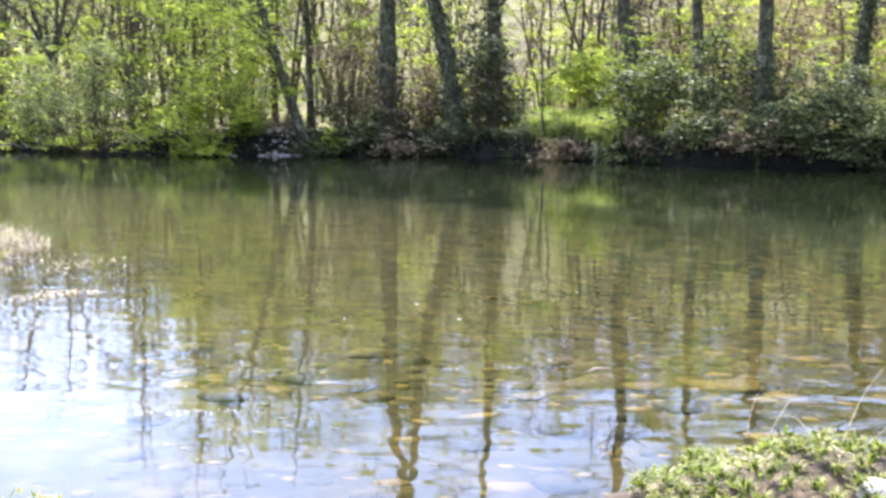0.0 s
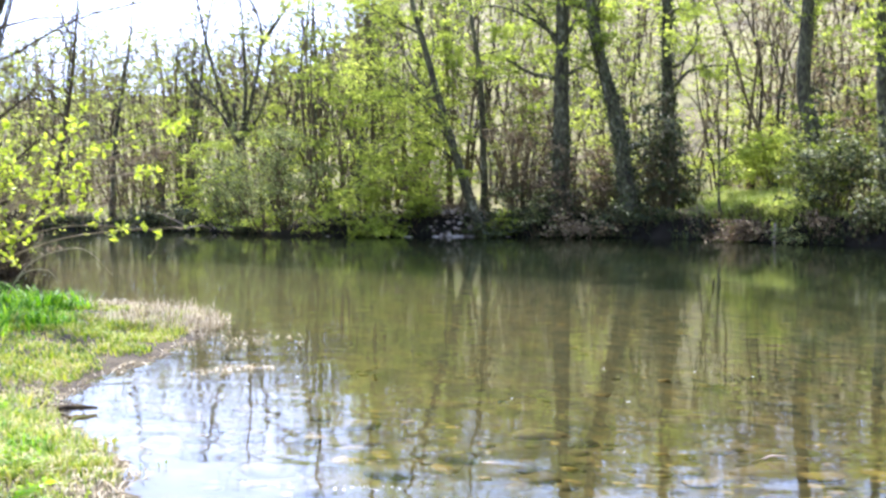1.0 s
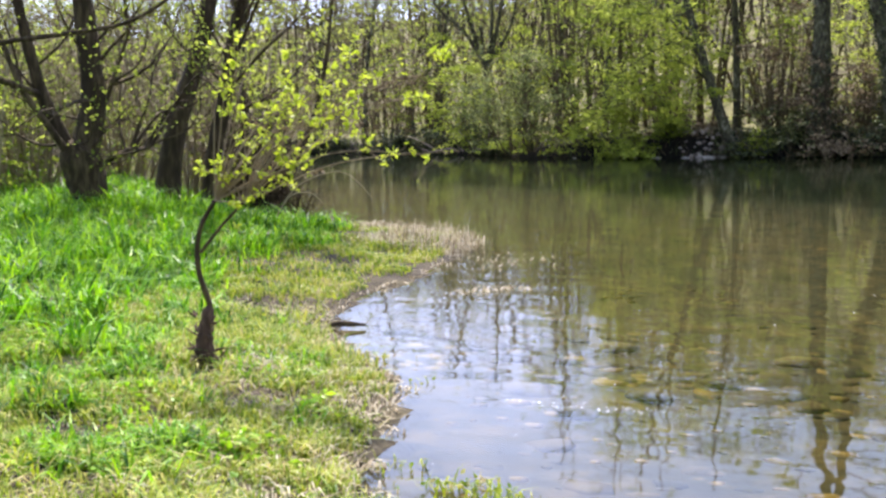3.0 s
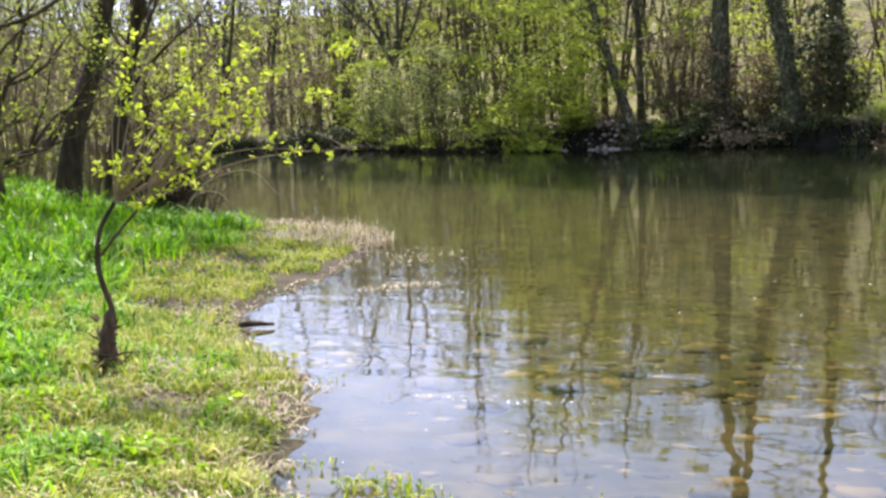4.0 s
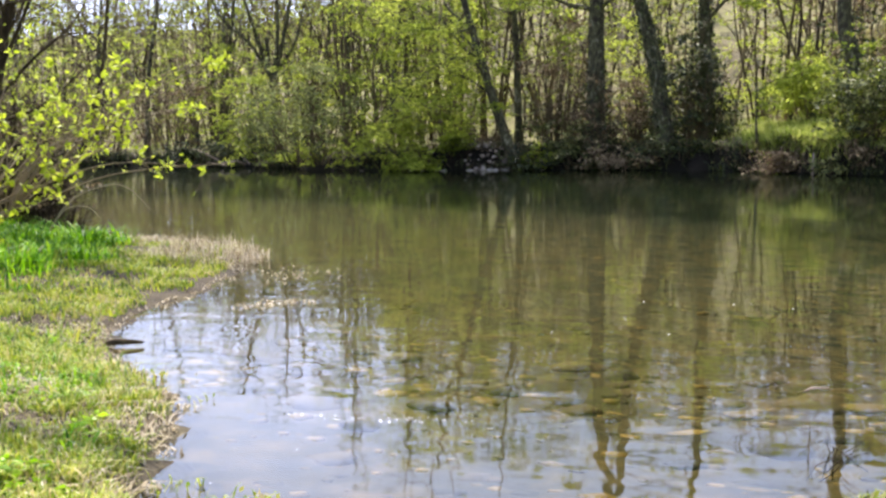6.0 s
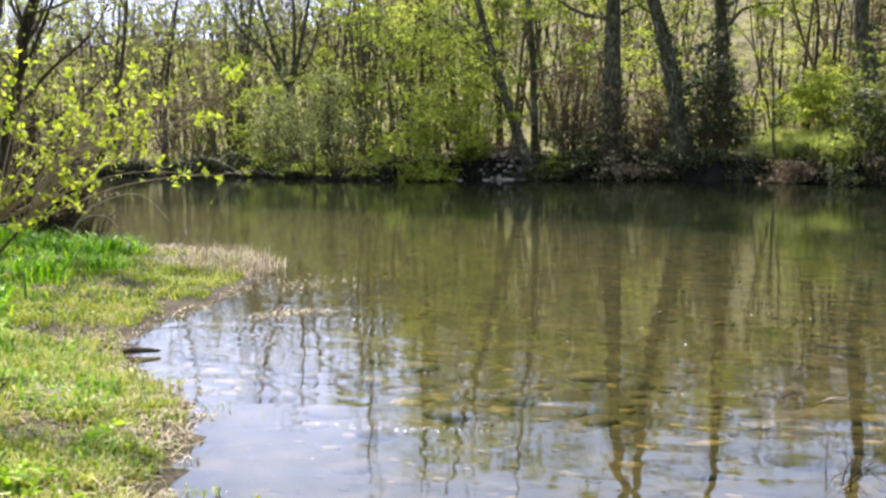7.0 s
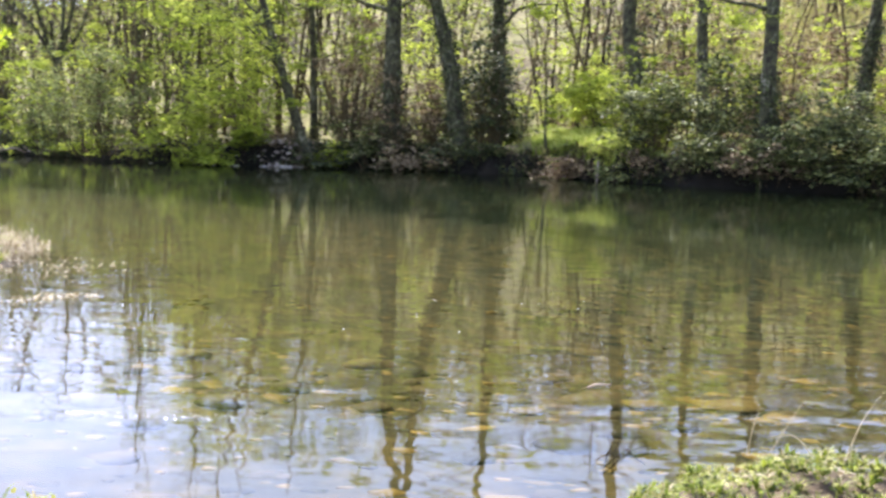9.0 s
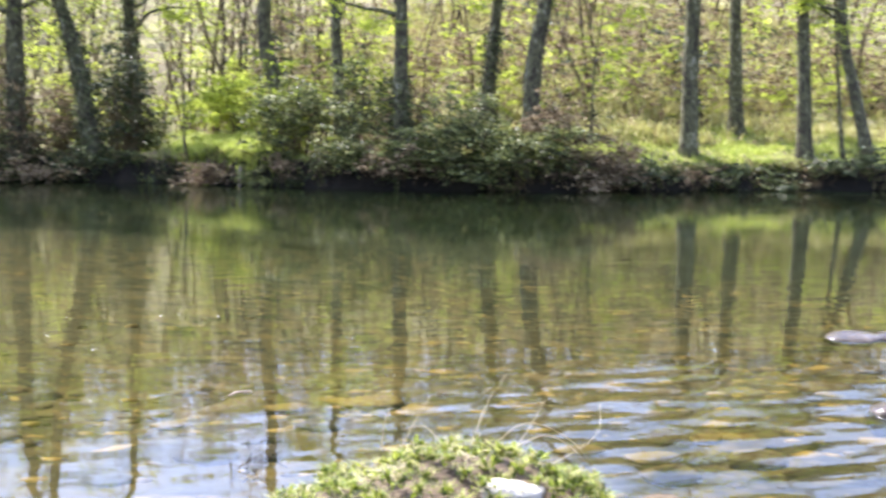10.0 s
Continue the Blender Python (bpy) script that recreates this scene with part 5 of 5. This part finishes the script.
for n in order:
    ob = new("leaf", SPRIGS[n % 6])
    ob.parent = owner[n]
    size = rng.uniform(0.55, 1.15)
    ob.matrix_basis = Matrix.LocRotScale(Vector(buds[n]), Euler(rng.uniform(0, 6.28, 3)), (size, size, size))

# brushwood and arching twigs over the water
arch = thing("dead_branch", (0, 0, 0), "bare arching twigs hanging over the water's edge", "branch")
for way in ([(-7.7, 13.5, 0.08), (-7.36, 13.63, 0.67), (-6.95, 13.84, 0.88), (-6.68, 13.97, 0.84), (-6.42, 14.09, 0.53)], [(-7.7, 13.5, 0.08), (-7.43, 13.6, 0.56), (-7.16, 13.74, 0.62), (-7.01, 13.81, 0.47)]):
    twig = Shape()
    tube(twig, smooth_line(way, 6), np.linspace(0.012, 0.005, 6 * (len(way) - 1) + 1), 5)
    part("twig", twig, PALE_TWIG, arch)
stick = Shape()
tube(stick, [(-4.12, 8.07, 0.03), (-4.0, 8.1, 0.045), (-3.85, 8.16, 0.03)], [0.025, 0.03, 0.012], 7, 0.2, rng)
tagged(part("stick", stick, WILLOW_BARK), "short dark wet stick on the muddy shore", "stick")


# ---- the overgrown rock at the water's edge ----
rock = thing("mossy_rock", (1.36, 4.42, 0), "brown rock overgrown with small bright green plants", "rock")
block = boulder((0.9, 0.56, 0.34), 4, 0.3, 4)
part("stone", block, BROWN_STONE, rock).location = (0, 0, -0.02)
rock_points = np.concatenate(block.points) + np.array([0, 0, -0.02])
TUFTS = [sprig(50 + k, 10, 0.026, 0.03).data("plant", surface("small_rock_plants", [(0.03, 0.045, 0.008), (0.16, 0.22, 0.022), (0.38, 0.43, 0.055), (0.44, 0.38, 0.2)], 8, 0.5, 0, 30, island=0.55, thin=0.35, span=0.42) if k == 0 else bpy.data.materials["small_rock_plants"]) for k in range(5)]
tops = rock_points[(rock_points[:, 2] > 0.06) & ((rock_points[:, 0] > -0.56) | (rock_points[:, 2] > 0.22))]
lumps = np.array([noise.noise(Vector(p) * 5.5 + Vector((3.1, 0, 0))) for p in tops])
green, bald = tops[lumps > -0.42], tops[lumps <= -0.42]
rise = (lumps[lumps > -0.42] + 0.12)[:, None] * np.array([[0, 0, 0.09]])
green = green + rise
for n in range(295):
    spot = green[rng.integers(0, len(green))] + rng.normal(size=3) * np.array([0.02, 0.02, 0.006])
    ob = new("plant", TUFTS[n % 5])
    ob.parent = rock
    size = rng.uniform(0.45, 1.0)
    ob.matrix_basis = Matrix.LocRotScale(Vector(spot), Euler((rng.normal() * 0.4, rng.normal() * 0.4, rng.uniform(0, 6.28))), (size, size, size * 1.7))
mat_of_stems = Shape()
blades(mat_of_stems, green[rng.integers(0, len(green), 9000)] - np.array([0, 0, 0.015]), 0.065, 0.0035, rng, 0.8)
leaves(mat_of_stems, green[rng.integers(0, len(green), 9500)] + rng.normal(size=(9500, 3)) * np.array([0.02, 0.02, 0.016]), 0.019, rng)
tagged(part("moss_mat", mat_of_stems, bpy.data.materials["small_rock_plants"], rock, smooth=False), kind="stuff")
withered_mat = Shape()
blades(withered_mat, bald[rng.integers(0, len(bald), 700)] - np.array([0, 0, 0.008]), 0.04, 0.003, rng, 1.5)
tagged(part("withered_mat", withered_mat, GRASS_DRY, rock, "dead straw-coloured stems", smooth=False), kind="stuff")
white = boulder((0.15, 0.11, 0.065), 9, 0.45, 4)
tagged(part("pale_stone", white, PALE_STONE), "pale sunlit stone lying among rock plants", "stone").location = (1.62, 4.12, 0.27)
stalks = thing("dry_stalks", (0, 0, 0), "long bleached grass stalks beside the rock", "grass stalks")
for k, way in enumerate(([(1.75, 4.75, 0.25), (2.0, 4.85, 0.36), (2.2, 4.75, 0.28), (2.3, 4.6, 0.1)], [(1.8, 4.7, 0.25), (2.05, 4.7, 0.34), (2.22, 4.6, 0.2), (2.2, 4.5, 0.08)], [(1.4, 4.85, 0.28), (1.5, 4.95, 0.38), (1.6, 5.05, 0.47)],
                         [(1.75, 4.9, 0.25), (1.9, 5.1, 0.4), (2.05, 5.25, 0.5)], [(1.9, 4.8, 0.2), (2.1, 5.0, 0.33), (2.2, 5.1, 0.4)], [(1.85, 4.6, 0.2), (2.2, 4.55, 0.18), (2.5, 4.75, 0.12)], [(1.3, 4.8, 0.3), (1.33, 4.85, 0.4), (1.37, 4.9, 0.47)],
                         [(0.85, 4.5, 0.1), (0.75, 4.45, 0.22), (0.7, 4.3, 0.1)], [(1.6, 4.8, 0.28), (1.55, 4.95, 0.35), (1.45, 5.0, 0.33)], [(1.95, 4.6, 0.2), (2.3, 4.75, 0.3), (2.4, 4.9, 0.42)])):
    s = Shape()
    tube(s, smooth_line(way, 6), np.linspace(0.0026, 0.0012, 6 * (len(way) - 1) + 1), 4)
    part("stalk", s, GRASS_DRY, stalks)

# ---- rocks and twigs in the shallows ----
for (r_x, r_y, r_z), size, seed, m, label in (((6.15, 8.0, -0.01), (0.24, 0.2, 0.055), 21, WET_STONE, "flat wet rock just breaking the surface"), ((6.5, 7.95, -0.01), (0.2, 0.16, 0.05), 22, WET_STONE, "flat wet rock just breaking the surface"),
                                              ((4.8, 5.8, -0.05), (0.16, 0.14, 0.12), 23, WET_STONE, "round brown rock at the edge of the shallows"), ((2.2, 3.95, 0.1), (0.3, 0.25, 0.16), 24, BROWN_STONE, "brown rock on the near shore")):
    tagged(part("rock", boulder(size, seed), m), label, "rock").location = (r_x, r_y, r_z)
snarl = thing("dead_twigs", (0, 0, 0), "dark dead twigs standing in the shallow water", "twigs")
for k in range(9):
    s = Shape()
    tube(s, branch_line((0.85 + rng.normal() * 0.1, 5.75 + rng.normal() * 0.08, -0.06), (rng.normal() * 0.6, rng.normal() * 0.4, 0.8), rng.uniform(0.2, 0.38), rng, 4, 0.1), np.linspace(0.004, 0.0015, 5), 4)
    part("twig", s, WILLOW_BARK, snarl)
stray = Shape()
tube(stray, [(0.9, 7.3, -0.03), (0.98, 7.22, 0.03), (1.06, 7.14, 0.05)], [0.006, 0.007, 0.004], 5)
tagged(part("stick", stray, DRIFT), "thin pale stick poking out of the shallows", "stick")

# ---- driftwood and pale stones under the leaning tree ----
RUBBLE = surface("pinkish_rubble", [(0.14, 0.115, 0.09), (0.33, 0.27, 0.225), (0.54, 0.47, 0.4)], 5.0, 0.9, 0.8, 22.0, piece=0.5)
heap = thing("rubble_heap", (-4.85, 34.95, 0), "heap of pale pinkish rubble against the leaning tree's foot", "rubble")
for k in range(150):
    up = rng.uniform(0, 1) ** 1.3
    x, y = rng.normal(0.0, 0.75 - 0.4 * up), 0.65 * up + rng.normal() * 0.06
    size = rng.uniform(0.04, 0.085) if k % 5 else rng.uniform(0.08, 0.14)
    stone = part("stone", boulder((size, size * rng.uniform(0.6, 0.9), size * rng.uniform(0.4, 0.7)), 200 + k, 0.6, 2), RUBBLE, heap)
    stone.location = (x, y, max(on_ground(-4.85 + x, 34.95 + y), 0.0) + size * 0.25 + 0.1 * up)
    stone.rotation_euler = (rng.normal() * 0.3, rng.normal() * 0.3, rng.uniform(0, 6))
drift = thing("driftwood_pile", (-4.9, 34.95, 0), "bleached driftwood sticks caught in a rubble heap", "driftwood")
for k in range(16):
    s = Shape()
    up = rng.uniform(0, 1)
    x, y = rng.normal() * 0.55, -0.05 + 0.6 * up
    o = np.array([x, y, max(on_ground(-4.9 + x, 34.95 + y), 0.0) + 0.08])
    tube(s, branch_line(o, (rng.normal(), rng.normal() * 0.5, 0.15 + rng.normal() * 0.3), rng.uniform(0.2, 0.5), rng, 4, 0.0), np.linspace(rng.uniform(0.01, 0.022), 0.006, 5), 6, 0.1, rng)
    part("driftwood", s, DRIFT, drift)
for k in range(22):
    x = rng.uniform(-9.2, -2.4) if k > 12 else rng.uniform(-6.8, -4.2)
    y = np.interp(x, [p[0] for p in FAR_LINE], [p[1] for p in FAR_LINE]) + rng.normal() * 0.08 - 0.05
    size = rng.uniform(0.05, 0.14)
    tagged(part("stone", boulder((size, size * 0.8, size * 0.5), 60 + k, 0.5, 2), PALE_STONE), "pale stone on the far waterline", "stone", "stones on the far waterline").location = (x, y, max(on_ground(x, y), -0.02))
post = Shape()
tube(post, [far_out(p) for p in ((3.9, 29.6, 0.0), (3.88, 29.55, 0.3), (3.9, 29.5, 0.62))], [0.035, 0.03, 0.02], 6)
tagged(part("stake", post, DRIFT), "short bleached stake at the far waterline", "stake")
snag = thing("fallen_branch", (0, 0, 0), "fallen pale branches lying on the far shore", "branch")
for k in range(9):
    s = Shape()
    tube(s, branch_line((FAR * -12.5 + rng.normal() * 0.8, FAR * 35.9, 0.1), (rng.normal(), rng.normal() * 0.3 - 0.2, 0.2), rng.uniform(0.8, 1.8), rng, 4, 0.0), np.linspace(0.04, 0.012, 5), 5)
    part("bough", s, DRIFT, snag)

# ---- weeds in the water ----
weeds = Shape()
for w_x, w_y, w_n in ((-1.8, 4.7, 60), (-1.55, 4.62, 40), (-2.2, 4.9, 16), (-2.7, 6.5, 8), (-0.8, 4.55, 22), (-3.2, 7.15, 8), (-0.2, 4.5, 18)):
    o = np.c_[rng.normal(w_x, 0.09, w_n), rng.normal(w_y, 0.07, w_n), np.zeros(w_n)]
    blades(weeds, o, 0.08, 0.004, rng, 0.9)
    leaves(weeds, o + np.array([0, 0, 0.03]), 0.03, rng)
tagged(part("water_weeds", weeds, GRASS_SHORT, smooth=False), "thin green weeds standing in the shallows", "weeds", kind="stuff")
bits = Shape()
o = np.c_[rng.normal(-4.0, 0.3, 110), rng.normal(12.1, 0.35, 110), np.full(110, 0.012)]
leaves(bits, o, 0.035, rng, flat=0.9)
blades(bits, o[:50] - np.array([0, 0, 0.01]), 0.04, 0.006, rng, 1.5)
tagged(part("floating_litter", bits, GRASS_DRY, smooth=False), "dead leaves and stalks floating off the point", "litter", kind="stuff")

mud = Shape()
o = np.c_[rng.normal(-4.6, 0.6, 1500), rng.normal(8.1, 0.4, 1500)]
o = o[inside_by(NEAR_BANK, o[:, 0], o[:, 1]) > 0.02]
leaves(mud, np.c_[o, ground_height(o[:, 0], o[:, 1]) + 0.012], 0.035, rng, 0.35, 0.8)
tagged(part("mud_litter", mud, surface("rotten_leaves", [(0.015, 0.01, 0.006), (0.06, 0.04, 0.024), (0.2, 0.15, 0.1)], 9, 0.8, 0, 30, island=0.7), smooth=False), "dark rotten leaves trodden into the mud", "litter", kind="stuff")
# sun glints on the ripples, made as small white flecks on the water
flecks = Shape()
o = np.c_[rng.normal(-1.6, 0.28, 46), rng.normal(6.3, 0.04, 46), np.full(46, 0.006)]
o = np.concatenate((o, np.c_[rng.uniform(-3, 2.5, 26), rng.uniform(5, 11, 26), np.full(26, 0.006)]))
leaves(flecks, o, 0.016, rng, 0.35, 0.95)
tagged(part("glint_flecks", flecks, surface("white_glints", [(0.75, 0.77, 0.8), (0.9, 0.9, 0.9)], 9, 0.4, 0), smooth=False), "tiny white flecks standing in for sun glints on ripples", "foam", kind="stuff")

# ---- cobbles of the stream bed, those near the bank one by one ----
COBBLES = [boulder((1.0, 0.72, 0.3), 30 + k, 0.5, 2).data("cobble", STONE, True) for k in range(7)]
small = [boulder((1.0, 0.72, 0.17), 30 + k, 0.45, 1) for k in range(7)]
n = 7500
c_x, c_y = rng.uniform(-5, 9.5, n), 4.4 + 12.0 * rng.uniform(0, 1, n) ** 1.25
ok = -inside_by(NEAR_BANK, c_x, c_y) > 0.2
c_x, c_y = c_x[ok], c_y[ok]
c_z = ground_height(c_x, c_y)
rest = Shape()
single = 0
for k in range(len(c_x)):
    size = min(rng.lognormal(-3.2 + 0.7 * min(max(c_y[k] - 5.0, 0) / 3.0, 1), 0.55), 0.24)
    z = min(c_z[k] - 0.08 * size, -0.02 - 0.3 * size)
    turn = rng.uniform(-0.9, 0.9)
    if c_y[k] < 7 and rng.uniform() < 0.6:
        continue
    if size > 0.06 and single < 280 and c_y[k] < 9:
        single += 1
        ob = new("cobble", COBBLES[k % 7])
        ob.parent = ground
        ob.matrix_basis = Matrix.LocRotScale(Vector((c_x[k], c_y[k], z)), Euler((0, 0, turn)), (size, size, size))
    else:
        p = np.concatenate(small[k % 7].points) * size * np.array([1, 1, 1 - 0.6 * min(max(c_y[k] - 5.5, 0) / 4, 1)])
        p = np.stack((p[:, 0] * math.cos(turn) - p[:, 1] * math.sin(turn), p[:, 0] * math.sin(turn) + p[:, 1] * math.cos(turn), p[:, 2]), 1) + np.array([c_x[k], c_y[k], z])
        rest.add(p, small[k % 7].faces[0])
for c_x, c_y, size in ((-2.1, 6.85, 0.2), (-1.36, 6.95, 0.16), (-0.3, 5.05, 0.12), (2.54, 5.6, 0.12), (2.95, 5.2, 0.17), (0.57, 5.25, 0.13), (1.06, 6.65, 0.12), (3.6, 5.4, 0.18), (-1.0, 7.6, 0.13), (-1.7, 6.45, 0.12)):
    ob = new("cobble", COBBLES[int(size * 100) % 7])
    ob.parent = ground
    ob.matrix_basis = Matrix.LocRotScale(Vector((c_x, c_y, min(on_ground(c_x, c_y) + 0.02, -0.02 - 0.34 * size))), Euler((0, 0, rng.uniform(-0.3, 0.3))), (size, size * 0.9, size))
OCHRE = [boulder((1.0, 0.72, 0.3), 30 + k, 0.5, 2).data("cobble", surface("ochre_cobble", [(0.15, 0.1, 0.035), (0.29, 0.195, 0.065), (0.38, 0.28, 0.12)], 5.0, 0.6, 0.4, 18.0) if k == 0 else bpy.data.materials["ochre_cobble"], True) for k in range(3)]
for n, (c_x, c_y, size) in enumerate(((1.38, 7.67, 0.15), (1.99, 7.72, 0.23), (2.78, 5.95, 0.15), (3.09, 5.62, 0.16), (3.63, 6.02, 0.12), (3.73, 5.61, 0.14), (0.58, 7.41, 0.12))):
    ob = new("cobble", OCHRE[n % 3])
    ob.parent = ground
    ob.matrix_basis = Matrix.LocRotScale(Vector((c_x, c_y, min(on_ground(c_x, c_y) + 0.02, -0.05 - 0.34 * size))), Euler((0, 0, rng.uniform(-0.3, 0.3))), (size, size * 0.9, size * 0.45))
tagged(part("bed_cobbles", rest, surface("bed_cobble_mix", [(0.05, 0.04, 0.018), (0.14, 0.1, 0.034), (0.3, 0.195, 0.055), (0.42, 0.28, 0.09)], 2.0, 0.6, 0.4, 18.0, island=0.6)), "countless ochre cobbles under the clear water", "cobbles", kind="stuff")
